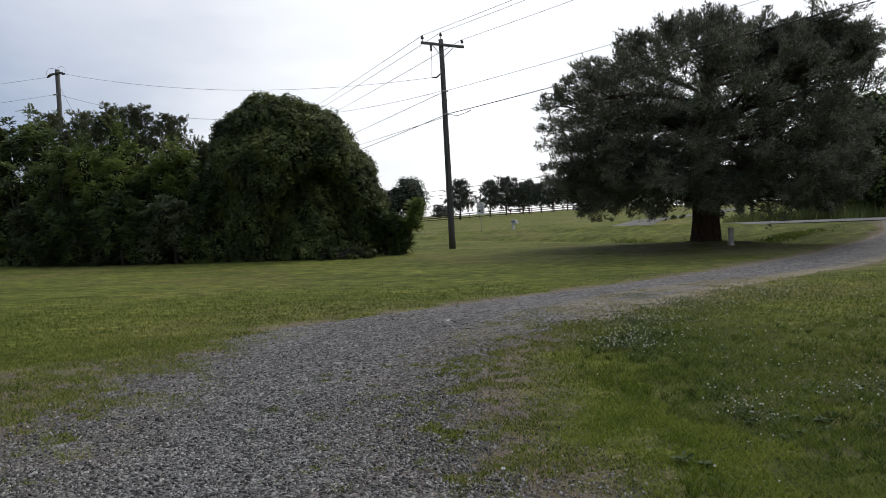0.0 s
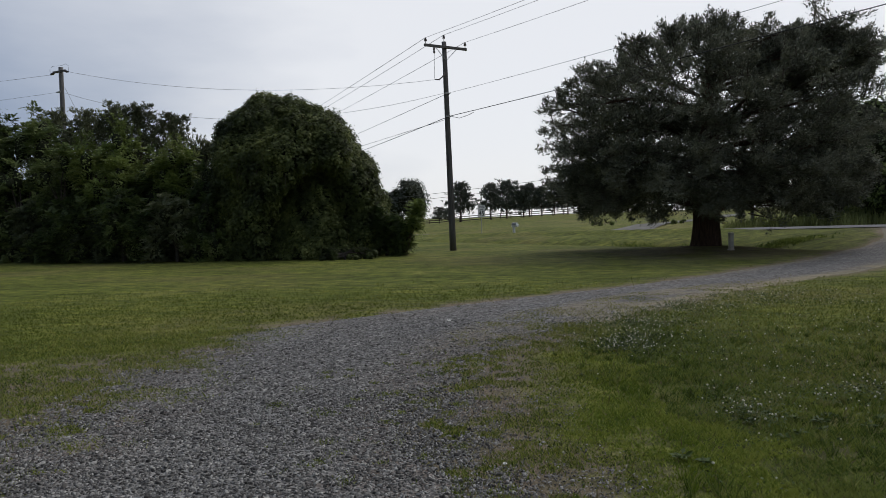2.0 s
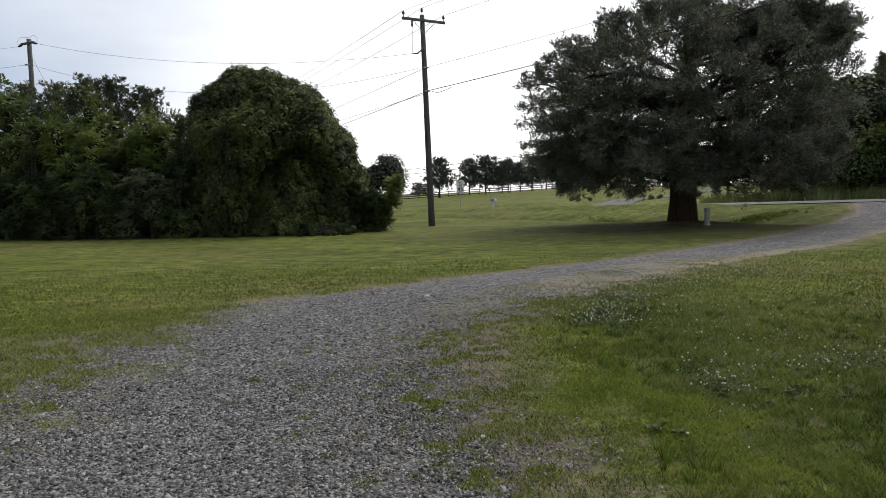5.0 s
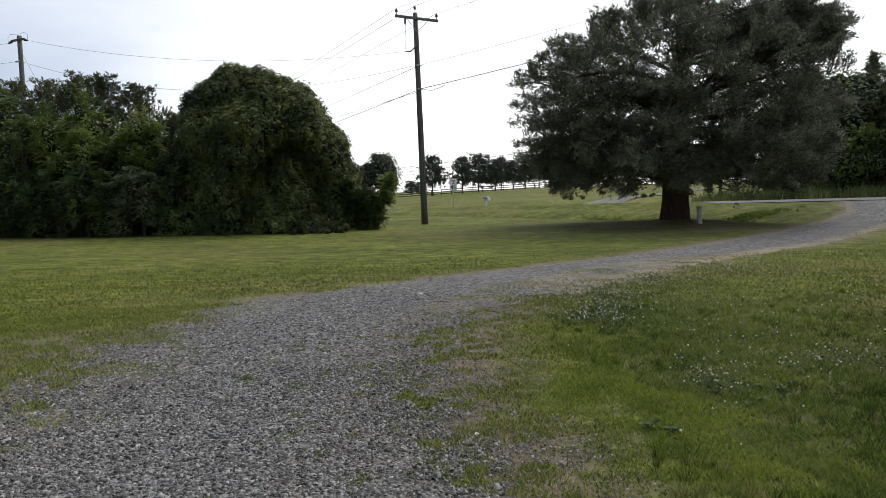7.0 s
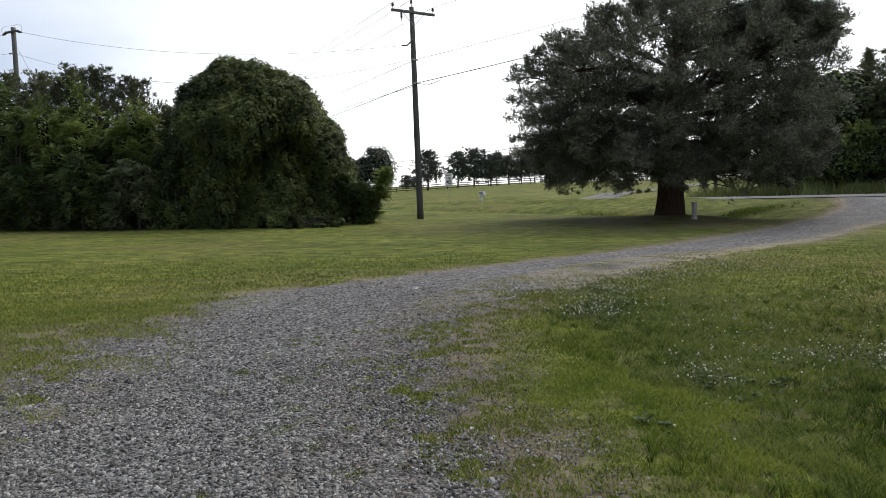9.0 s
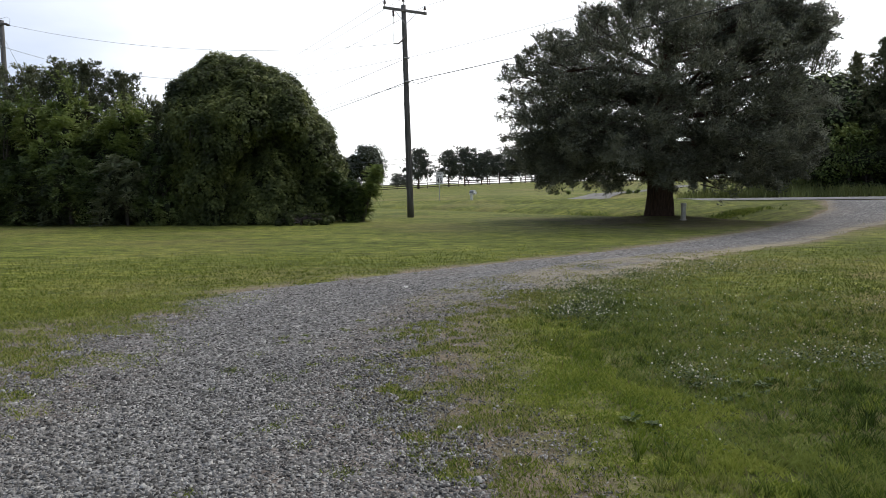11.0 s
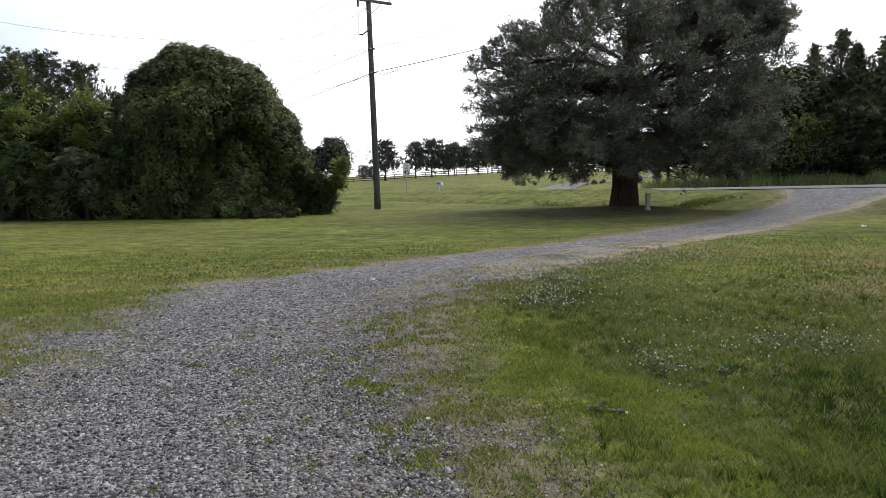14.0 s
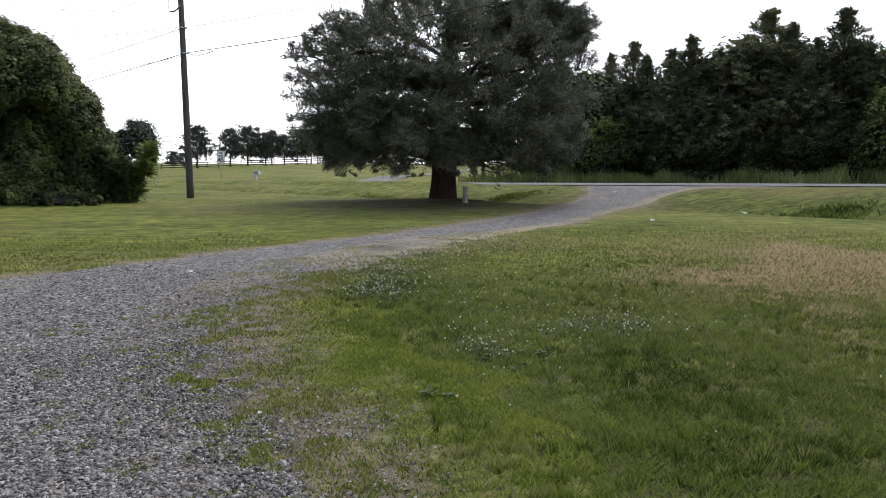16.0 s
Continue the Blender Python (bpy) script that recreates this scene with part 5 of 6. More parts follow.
old_cedar(ground_at(9.35, 29.0, -0.12))


# -- the tree swallowed by vines --
# height, then how far the dome reaches to either side and to the front and back
DOME = np.array([(0.0, 3.1, 4.1, 3.0, 3.0), (1.2, 3.1, 4.25, 3.05, 3.2), (2.6, 3.15, 4.15, 3.1, 3.3), (3.6, 3.2, 3.9, 3.15, 3.2), (4.5, 3.2, 3.5, 3.1, 3.0), (5.3, 3.1, 3.0, 2.75, 2.7),
                 (5.9, 2.8, 2.4, 2.3, 2.3), (6.5, 2.3, 1.85, 1.75, 1.8), (6.9, 1.75, 1.2, 1.2, 1.3), (7.15, 1.2, 0.75, 0.7, 0.8), (7.25, 0.1, 0.1, 0.1, 0.1)])
ARCH_X, ARCH_Z = [-0.6, 0.1, 0.8, 1.9, 2.55, 3.1, 3.45, 3.8], [2.2, 3.1, 3.65, 4.3, 4.25, 3.9, 3.1, 2.2]


def dome_point(a, z, swell=0.0):
    """A point on the vine dome at a bearing and height: lumpy, with a hood that overhangs a hollow at the front."""
    r = DOME[:, 1:].T
    rl, rr, rf, rb = (float(np.interp(z, DOME[:, 0], q)) for q in r)
    ca, sa = math.cos(a), math.sin(a)
    ex, ey = (rr if ca > 0 else rl), (rb if sa > 0 else rf)
    rad = (abs(ca / ex) ** 2.3 + abs(sa / ey) ** 2.3) ** (-1 / 2.3)
    x, y = ca * rad, sa * rad
    if sa < -0.1:
        d = float(np.interp(x, ARCH_X, ARCH_Z, 0.0, 0.0)) - z
        if d > 0:
            rad -= 1.75 * float(smooth(0.0, 0.3, d)) * max(0.0, 1 - d / 3.6) ** 1.1
    x, y = ca * rad, sa * rad
    lump = 0.5 * noise.noise(Vector((x * 0.75 + 3.1, y * 0.75, z * 0.8))) + 0.28 * noise.noise(Vector((x * 1.9, y * 1.9 + 7, z * 1.9)))
    k_ = min(1.0, rad / 1.5)
    top = 0.22 * math.exp(-((x + 0.95) / 0.45) ** 2) * float(smooth(6.6, 7.2, z)) + 0.06 * math.exp(-((x - 0.6) / 0.5) ** 2) * float(smooth(6.6, 7.2, z))
    rad += (lump * k_ if z < 6.6 else 0.3 * lump * k_) + swell - 0.2 * k_
    return ca * rad - 0.25 * float(smooth(5.5, 7.2, z)), sa * rad, max(0.02, z + top + (swell - 0.17) * float(smooth(5.8, 7.2, z)))


def dome_arrays(na, nz, swell=0.0):
    aa = np.linspace(0, 2 * math.pi, na, endpoint=False)
    zz = 7.25 * np.sin(np.linspace(0, math.pi / 2, nz)) ** 1.0
    V = np.array([dome_point(a, z, swell) for z in zz for a in aa])
    i, j = np.meshgrid(np.arange(nz - 1), np.arange(na), indexing="ij")
    F_ = np.stack([i * na + j, i * na + (j + 1) % na, (i + 1) * na + (j + 1) % na, (i + 1) * na + j], -1).reshape(-1, 4)
    return V, F_


def vine_mound(at):
    rnd = np.random.default_rng(23)
    root = thing("vine_covered_tree", "tall dome of dense green vines smothering a tree", "tree", at)
    part("trunk", tube_mesh("trunk", [(0, 0, -0.1), (0.1, 0, 2), (0, 0.1, 4.5)], [0.3, 0.24, 0.1], 9, 0.05, rnd), M_TWIG, root)
    # near-black inner dome: paints the shade between the vine leaves
    part("inner_growth", quads_mesh("inner_growth", *dome_arrays(60, 36, -0.3), smooth=True), M_INNER_SHADE, root)
    V, F_ = dome_arrays(120, 72)
    P = V[F_]
    nrm = np.cross(P[:, 2] - P[:, 0], P[:, 3] - P[:, 1])
    area = np.linalg.norm(nrm, axis=1)
    nrm = unit(nrm)
    wgt = area * np.where(P[:, :, 1].mean(1) > 1.2, 0.3, 1.0)
    # clumps of leaves that hang over one another
    m = 3300
    pick = rnd.choice(len(F_), m, p=wgt / wgt.sum())
    t1, t2 = rnd.uniform(size=(m, 1)), rnd.uniform(size=(m, 1))
    base = (P[pick, 0] * (1 - t1) + P[pick, 1] * t1) * (1 - t2) + (P[pick, 3] * (1 - t1) + P[pick, 2] * t1) * t2
    out = nrm[pick]
    big = rnd.uniform(0.14, 0.34, m) * np.where(rnd.uniform(size=m) < 0.15, 1.4, 1.0)
    base = base + out * (rnd.uniform(-0.10, 0.10, m))[:, None]
    each = 42
    d = unit(rnd.normal(size=(m, each, 3)) + out[:, None] * 0.9 + [0, 0, 0.25])
    pos = base[:, None] + d * big[:, None, None] * rnd.uniform(0.45, 1.0, (m, each, 1)) * [1, 1, 0.8] - np.array([0, 0, 1.0]) * (rnd.uniform(0, 1, (m, each, 1)) ** 3 * 0.35)
    pos, d, o2 = pos.reshape(-1, 3), d.reshape(-1, 3), np.repeat(out, each, 0)
    k_ = len(pos)
    face = unit(d * 0.6 + o2 * 0.5 + np.array([0, 0, 0.75]) + rnd.normal(0, 0.33, (k_, 3)))
    axis = np.cross(face, rnd.normal(size=(k_, 3))) * 0.6 + o2 * 0.5 - np.array([0, 0, 0.55])
    axis = axis - face * (axis * face).sum(1, keepdims=True)
    ln = rnd.uniform(0.075, 0.155, k_)
    chunks = [leaf_arrays(pos, axis, face, ln, ln * rnd.uniform(0.65, 0.9, k_), 0.10)]
    edge = base[(base[:, 2] > 3.0)]
    tips = [edge[rnd.integers(len(edge))] for i in range(150)]
    chunks.append(shoots(tips, rnd, 0.11, 16, 0.36))
    keep_v, keep_f = join(chunks)
    keep_v[:, 2] = np.maximum(keep_v[:, 2], 0.01)
    part("vine_leaves", quads_mesh("vine_leaves", keep_v, keep_f), M_VINE, root, "overlapping mid-green vine leaves")
    # runners that hang from the hood
    run = []
    for i in range(34):
        p = np.array(dome_point(rnd.uniform(-2.1, -0.4), rnd.uniform(3.2, 4.6), 0.05))
        run.append(tube_arrays([p, p + [0.0, -0.06, -0.35], p + [0.05, 0.04, -rnd.uniform(0.5, 0.9)]], [0.012, 0.01, 0.006], 4))
    tagged(part("hanging_vine", quads_mesh("hanging_vine", *join(run), smooth=True), M_TWIG, root), kind="stuff")
    # bare twigs that reach out of the side
    for i, (z, ln_) in enumerate(((3.3, 0.55), (2.7, 0.5), (4.4, 0.3), (5.0, 0.35))):
        p = np.array(dome_point(-0.1 - 0.05 * i, z))
        part("bare_twig", tube_mesh("bare_twig", [p - [0.3, 0, 0], p + [ln_ * 0.5, 0, 0.05], p + [ln_, 0.03, 0.16 - 0.05 * i]], [0.014, 0.010, 0.005], 5), M_TWIG, root)
    return root


vine_mound(ground_at(-8.0, 32.4))
leafy("vine_shrub", "ragged vine-hung shrub at the foot of the vine dome", "shrub", M_BROAD, ground_at(-3.7, 31.6), 2.0, 2.4, 2.0, 31, 12000, 0.10, 14, 0.0, 0, plume=True)
sapling = leafy("leaning_sapling", "leafy sapling leaning out of the vine dome", "sapling", M_SHRUB_PALE, ground_at(-2.85, 31.4), 2.7, 0.95, 0.95, 33, 5000, 0.085, 18, 0.06, 6, plume=True)
sapling.matrix_basis = pose(*ground_at(-2.85, 31.4), 0, 19, 0)
leafy("low_vine_patch", "low tangle of creeping vines on the grass", "shrub", M_VINE, ground_at(-5.1, 29.2), 0.5, 3.4, 1.3, 35, 9000, 0.10, 30, 0.0)

# -- the thicket beside it: tall growth behind, shrubs in front --
THICKET = [
    # x, y, height, width, kind
    (-11.8, 35.4, 4.8, 3.6, "cedar"), (-13.4, 36.2, 5.5, 4.2, "cedar"), (-15.2, 36.6, 6.9, 4.6, "cedar"), (-16.8, 36.8, 7.6, 4.8, "cedar"), (-18.6, 37.4, 7.7, 5.0, "cedar"), (-20.4, 38.2, 7.7, 5.0, "cedar"), (-22.6, 39.0, 7.7, 5.0, "cedar"),
    (-21.8, 35.8, 7.5, 4.6, "leaf"), (-25.5, 37.0, 7.9, 5.5, "leaf"), (-29.5, 39.0, 7.7, 5.5, "leaf"), (-33.5, 41.0, 7.3, 6.0, "leaf"),
    (-16.5, 32.7, 6.4, 3.3, "pale"), (-13.3, 32.2, 5.2, 2.6, "pale"), (-11.3, 31.7, 4.5, 3.0, "leaf"), (-18.9, 33.4, 5.6, 3.6, "leaf"), (-21.5, 34.0, 4.6, 3.6, "leaf"), (-25.0, 35.2, 4.8, 4.0, "leaf"), (-14.8, 33.4, 5.2, 3.2, "leaf"),
    (-12.6, 30.6, 2.8, 3.0, "grey"), (-11.0, 30.7, 2.9, 2.4, "leaf"), (-15.2, 31.2, 3.2, 2.9, "leaf"), (-17.6, 31.9, 2.9, 2.8, "leaf"), (-20.1, 32.9, 2.6, 2.6, "grey"), (-22.8, 34.1, 2.8, 3.0, "leaf"), (-26.0, 35.4, 2.8, 3.4, "leaf"),
    (-11.0, 33.6, 4.3, 2.6, "leaf"), (-13.9, 30.9, 2.2, 2.2, "leaf"), (-16.4, 31.3, 2.0, 2.2, "grey"), (-18.8, 32.2, 2.0, 2.2, "leaf"),
]
for i, (x, y, h, w, kind) in enumerate(THICKET):
    at = ground_at(x, y)
    if kind == "cedar":
        cedar("thicket_cedar", "dark green cedar standing at the back of the thicket", at, h, w * 0.5, 200 + i, 2100, 0.15, 0.05, M_CEDAR_WOOD, 0.42, "thicket trees")
    elif kind == "pale":
        leafy("thicket_tree", "young tree with pale upright leafy shoots in the thicket", "tree", M_SHRUB_PALE, at, h, w, w, 200 + i, 14000, 0.115, 26, 0.04, 40, "thicket trees", plume=True)
    elif kind == "grey":
        leafy("thicket_shrub", "low shrub with dull grey-green leaves before the thicket", "shrub", M_SHRUB_GREY, at, h, w, w * 0.9, 200 + i, 16000, 0.085, 18, 0.0, 0, "thicket shrubs", plume=True)
    else:
        leafy("thicket_shrub", "dense green leafy shrub in the overgrown thicket", "shrub", M_SHRUB, at, h, w, w, 200 + i, 10000 if h < 3.5 else int(430 * h * w), 0.092 if h < 3.5 else 0.12, 24 if i % 2 else 15, 0.0, 0, "thicket shrubs", plume=True)

# -- woods across the road --
wood_rnd = np.random.default_rng(5)
proto_c = [cedar("wood_cedar", "dark pointed cedar at the edge of the roadside woods", (0, 0, 0), 10.0, 3.5, 301, 2000, 0.20, 0.03, M_CEDAR_WOOD, 1.0, "roadside woods"),
           cedar("wood_cedar", "dark ragged cedar at the edge of the roadside woods", (0, 0, 0), 10.0, 3.8, 302, 2100, 0.20, 0.03, M_CEDAR_WOOD, 0.9, "roadside woods"),
           cedar("wood_cedar", "slim dark cedar at the edge of the roadside woods", (0, 0, 0), 10.0, 3.1, 303, 1900, 0.20, 0.03, M_CEDAR_WOOD, 1.1, "roadside woods")]
proto_b = [leafy("wood_tree", "broad-leaved green tree in the roadside woods", "tree", M_BROAD, (0, 0, 0), 8.0, 6.0, 6.0, 311, 6500, 0.25, 30, 0.04, 0, "roadside woods"),
           leafy("wood_tree", "low-branched green tree in the roadside woods", "tree", M_BROAD, (0, 0, 0), 8.0, 5.0, 5.0, 312, 5600, 0.25, 26, 0.02, 0, "roadside woods")]
used_first = set()


def plant(proto, x, y, height, base_h, wide=1.0):
    m = Matrix.Translation(ground_at(x, y, -0.1)) @ pose(0, 0, 0, 0, 0, wood_rnd.uniform(0, 360)) @ Matrix.Diagonal((height / base_h * wide, height / base_h * wide, height / base_h, 1))
    if proto in used_first:
        return copy_thing(proto, m)
    used_first.add(proto)
    proto.matrix_basis = m
    return proto


# (s, v, height, kind): the edge of the wood, then the trees behind it
WOOD = [(51.5, -27.2, 7.6, "b"), (50.0, -25.4, 8.8, "b"), (49.0, -23.4, 9.0, "b"), (50.5, -22.2, 8.6, "c"), (50.3, -20.3, 8.5, "c"), (49.5, -18.8, 8.0, "b"), (50.0, -17.2, 9.0, "c"), (49.5, -15.8, 9.2, "c"), (49.8, -14.2, 9.8, "c"), (49.4, -12.8, 9.2, "c"),
        (49.8, -11.3, 10.0, "c"), (49.5, -9.8, 10.6, "c"), (49.9, -8.4, 9.2, "c"), (49.4, -7.0, 9.6, "c"), (49.8, -5.5, 8.8, "c"), (49.4, -4.0, 8.8, "c"), (48.6, -1.8, 6.4, "b"), (50.0, -2.4, 8.6, "c"), (49.8, -0.8, 9.0, "c"), (49.5, 1.0, 8.6, "c"), (49.0, 3.2, 7.8, "b"),
        (50.0, 5.2, 9.0, "c"), (49.5, 8.0, 8.4, "b"), (50.0, 11.0, 9.0, "c"), (49.6, 14.5, 8.4, "b")]
WOOD += [(52.0 + (i % 2) * 1.2, -24.5 + 2.1 * i, 7.4 + 1.2 * math.exp(-((i - 7) / 3.5) ** 2) + 0.6 * math.sin(i * 2.3), "B") for i in range(19)]
WOOD += [(47.3 + 0.3 * (i % 2), -25.6 + 2.9 * i, 2.4 + 0.9 * ((i * 7) % 5) / 4, "b") for i in range(13)]
for i, (s, v, h, kind) in enumerate(WOOD):
    if kind == "b" and h > 5 and v > -21 and i % 4:
        kind = "c"
    x, y = from_sv(s, v)
    if kind == "c":
        plant(proto_c[i % 3], x, y, h * wood_rnd.uniform(0.97, 1.11), 10.0, wood_rnd.uniform(1.05, 1.35))
    else:
        plant(proto_b[i % 2], x, y, h, 8.0, wood_rnd.uniform(0.9, 1.2) * (1.25 if h < 4 else 1.0))

for s, v, h, seed in ((46.6, -3.9, 5.0, 331), (46.8, -24.4, 5.2, 332), (46.8, -20.6, 4.2, 333), (46.6, 1.5, 4.6, 334)):
    x, y = from_sv(s, v)
    leafy("edge_sapling", "pale green broad-leaved sapling at the edge of the woods", "sapling", M_SHRUB_PALE, ground_at(x, y), h, 3.2, 2.6, seed, 3200, 0.17, 16, 0.15, 10, "roadside woods", 0, False)

# -- far trees along the hill, and clipped bushes by the far drive --
proto_f = [cedar("hill_pine", "distant dark pine standing along the hilltop fence", (0, 0, 0), 9.0, 3.9, 401, 620, 0.5, 0.22, M_FAR_HAZED, 0.42, "hilltop trees", 0, "tree", 0.2),
           cedar("hill_pine", "distant dark bushy pine along the hilltop fence", (0, 0, 0), 9.0, 4.3, 402, 680, 0.5, 0.16, M_FAR_HAZED, 0.34, "hilltop trees", 0, "tree", 0.2)]
for i, (x, y, h, w, p_) in enumerate([(-2.1, 172, 9.0, 1.0, 0), (5.0, 172, 8.2, 0.9, 0), (8.9, 174, 8.6, 1.0, 1), (13.0, 175, 7.6, 1.05, 1), (14.6, 177, 7.8, 0.9, 0), (17.4, 176, 6.8, 0.9, 0),
                                   (20.6, 177, 7.0, 0.9, 1), (24.0, 178, 7.5, 1.0, 0), (-9.0, 215, 4.6, 1.2, 1), (-6.4, 220, 4.2, 1.3, 1), (-22.0, 160, 7.5, 1.2, 1), (-30.0, 165, 8.0, 1.2, 0)]):
    plant(proto_f[p_], x, y, h, 9.0, w)
for x, y, h, w, sd in ((-12.6, 150, 10.4, 9.6, 421), (-16.6, 153, 7.6, 6.5, 422)):
    leafy("hill_cedar", "distant dark dense cedar on the far rise", "tree", M_FAR_HAZED, ground_at(x, y), h, w, w, sd, 5200, 0.42, 26, 0.10, 0, "hilltop trees", 0, True, 0.5)
for x, y in ((11.9, 70.7), (12.3, 69.0), (13.2, 67.8), (17.0, 61.0), (17.9, 61.6)):
    leafy("clipped_bush", "small round clipped bush beside the far drive", "bush", M_SHRUB_PALE, ground_at(x, y), 0.42, 0.62, 0.6, int(500 + x * 10), 900, 0.075, 9, 0.0, 0, "bushes by the far drive", 0, False)


# ---- utility poles and wires ----
def lathe(profile, seg=14):
    """A turned shape from (radius, z) pairs."""
    bm = bmesh.new()
    rings = []
    for r, z in profile:
        rings.append([bm.verts.new((r * math.cos(2 * math.pi * i / seg), r * math.sin(2 * math.pi * i / seg), z)) for i in range(seg)])
    for a, b in zip(rings, rings[1:]):
        for i in range(seg):
            bm.faces.new((a[i], a[(i + 1) % seg], b[(i + 1) % seg], b[i]))
    bm.faces.new(rings[0][::-1])
    bm.faces.new(rings[-1])
    for f in bm.faces:
        f.smooth = True
    return bm


def moved(bm, m):
    bmesh.ops.transform(bm, matrix=m, verts=bm.verts)
    return bm


def insulator(parent, at):
    part("insulator", moved(lathe([(0.012, -0.12), (0.012, 0.0), (0.05, 0.005), (0.055, 0.03), (0.035, 0.045), (0.05, 0.055), (0.05, 0.075), (0.028, 0.09), (0.036, 0.12), (0.02, 0.13)]), Matrix.Translation(at) @ Matrix.Scale(1.3, 4)), M_CERAMIC, parent)


def pole_shaft(parent, height, r0, r1, timber=None):
    zs = np.linspace(-0.3, height, 10)
    rnd = np.random.default_rng(3)
    bm = lathe([(r0 + (r1 - r0) * max(0, z) / height + rnd.normal(0, 0.002), z) for z in zs], 18)
    part("shaft", bm, timber or M_POLE, parent, "weathered grey-brown round timber")


LINE_AZ = 36.0                       # the line leaves the pole towards (sin, -cos) of this
POLE = Vector((-0.84, 35.0, land1(-0.84, 35.0)))
POLE_TOP = Vector((-1.03, 35.0, 10.0))
arm_turn = Matrix.Rotation(radians(LINE_AZ), 4, "Z")
pole = tagged(new("utility_pole"), "tall weathered timber utility pole with one crossarm", "utility pole")
flat = (POLE_TOP - POLE).normalized()
q = Vector((0, 0, 1)).rotation_difference(flat).to_matrix().to_4x4()
pole.matrix_basis = Matrix.Translation(POLE) @ q @ arm_turn
H_ = (POLE_TOP - POLE).length
pole_shaft(pole, H_, 0.165, 0.105)
ARM_Z = H_ - 0.28
part("crossarm", block((2.44, 0.10, 0.12), (0, -0.14, ARM_Z), 0.012), M_POLE, pole)
for sgn in (-1, 1):
    a, b = Vector((sgn * 0.62, -0.16, ARM_Z - 0.05)), Vector((0, -0.13, ARM_Z - 0.62))
    part("brace", tube_mesh("brace", [a, (a + b) / 2, b], [0.016, 0.016, 0.016], 6), M_STEEL, pole)
    insulator(pole, (sgn * 1.14, -0.14, ARM_Z + 0.17))
insulator(pole, (0, 0, H_ + 0.16))
part("cutout", moved(lathe([(0.03, -0.28), (0.055, -0.25), (0.055, -0.18), (0.035, -0.15), (0.055, -0.1), (0.055, -0.03), (0.03, 0.0)]), Matrix.Translation((-0.72, -0.2, ARM_Z - 0.08))), M_CERAMIC, pole, "dark fuse cutout hanging under the crossarm")
part("jumper", tube_mesh("jumper", [(-0.72, -0.2, ARM_Z - 0.3), (-0.76, -0.25, ARM_Z - 0.9), (-0.8, -0.25, ARM_Z - 1.5), (-0.75, -0.2, ARM_Z - 1.6)], [0.008] * 4, 5), M_WIRE, pole)
part("dead_end", tube_mesh("dead_end", [(-0.05, -0.12, ARM_Z - 1.15), (-0.25, -0.15, ARM_Z - 1.4), (-0.5, -0.2, ARM_Z - 1.58), (-0.75, -0.2, ARM_Z - 1.6)], [0.03, 0.035, 0.035, 0.025], 8), M_CERAMIC, pole, "dark strain insulator of the side line")
for z in (7.55, 6.45):
    part("bracket", block((0.3, 0.06, 0.07), (0.0, -0.12, z), 0.01), M_STEEL, pole)
part("ground_wire", tube_mesh("ground_wire", [(0.06, -0.15, 0.0), (0.06, -0.14, 4), (0.05, -0.12, ARM_Z - 0.4)], [0.008] * 3, 5), M_WIRE, pole)


def on_pole(ob, local):
    return ob.matrix_basis @ Vector(local)


def wire(name, a, b, sag, radius, material, label):
    """A hanging wire between two points."""
    a, b = Vector(a), Vector(b)
    pts = [a.lerp(b, i / 24) - Vector((0, 0, sag * 4 * (i / 24) * (1 - i / 24))) for i in range(25)]
    return tagged(part(name, tube_mesh(name, [tuple(p) for p in pts], [radius] * 25, 5), material), label, "wire")


U_ = Vector((0.585, -0.811, 0))
LEFT_ = Vector((-0.425, 0.905, 0))
tops = [on_pole(pole, (-1.14, -0.14, ARM_Z + 0.34)), on_pole(pole, (0, 0, H_ + 0.33)), on_pole(pole, (1.14, -0.14, ARM_Z + 0.34))]
for p in tops:
    wire("power_line", p, p + U_ * 52 + Vector((0, 0, 0.9)), 0.55, 0.008, M_WIRE, "bare overhead power conductor running beside the road")
    wire("power_line", p, p + LEFT_ * 70 + Vector((0, 0, 0.8)), 0.25, 0.011, M_WIRE, "bare overhead power conductor running behind the vines")
neutral = on_pole(pole, (0.0, -0.16, 7.55))
wire("neutral_wire", neutral, neutral + U_ * 52 + Vector((0, 0, 1.2)), 0.5, 0.008, M_WIRE, "thin neutral wire under the power lines")
wire("neutral_wire", neutral, neutral + LEFT_ * 70 + Vector((0, 0, 0.0)), 0.2, 0.012, M_WIRE, "thin neutral wire under the power lines")
comm = on_pole(pole, (0.0, -0.16, 6.45))
wire("telephone_cable", comm, comm + U_ * 52 + Vector((0, 0, 1.5)), 0.35, 0.016, M_CABLE, "thick black telephone cable below the power lines")
wire("drop_wire", comm - Vector((0, 0, 0.1)), comm + LEFT_ * 70 + Vector((0, 0, 1.2)), 0.15, 0.011, M_WIRE, "thin wire hung just under the telephone cable")
wire("telephone_cable", comm, comm + LEFT_ * 70 + Vector((0, 0, -0.3)), 0.3, 0.016, M_CABLE, "thick black telephone cable below the power lines")
part("splice_loop", tube_mesh("splice_loop", [(0.1, -0.2, 6.45), (0.35, -0.5, 6.33), (0.55, -0.95, 6.42), (0.62, -1.3, 6.5)], [0.012] * 4, 6), M_CABLE, pole)

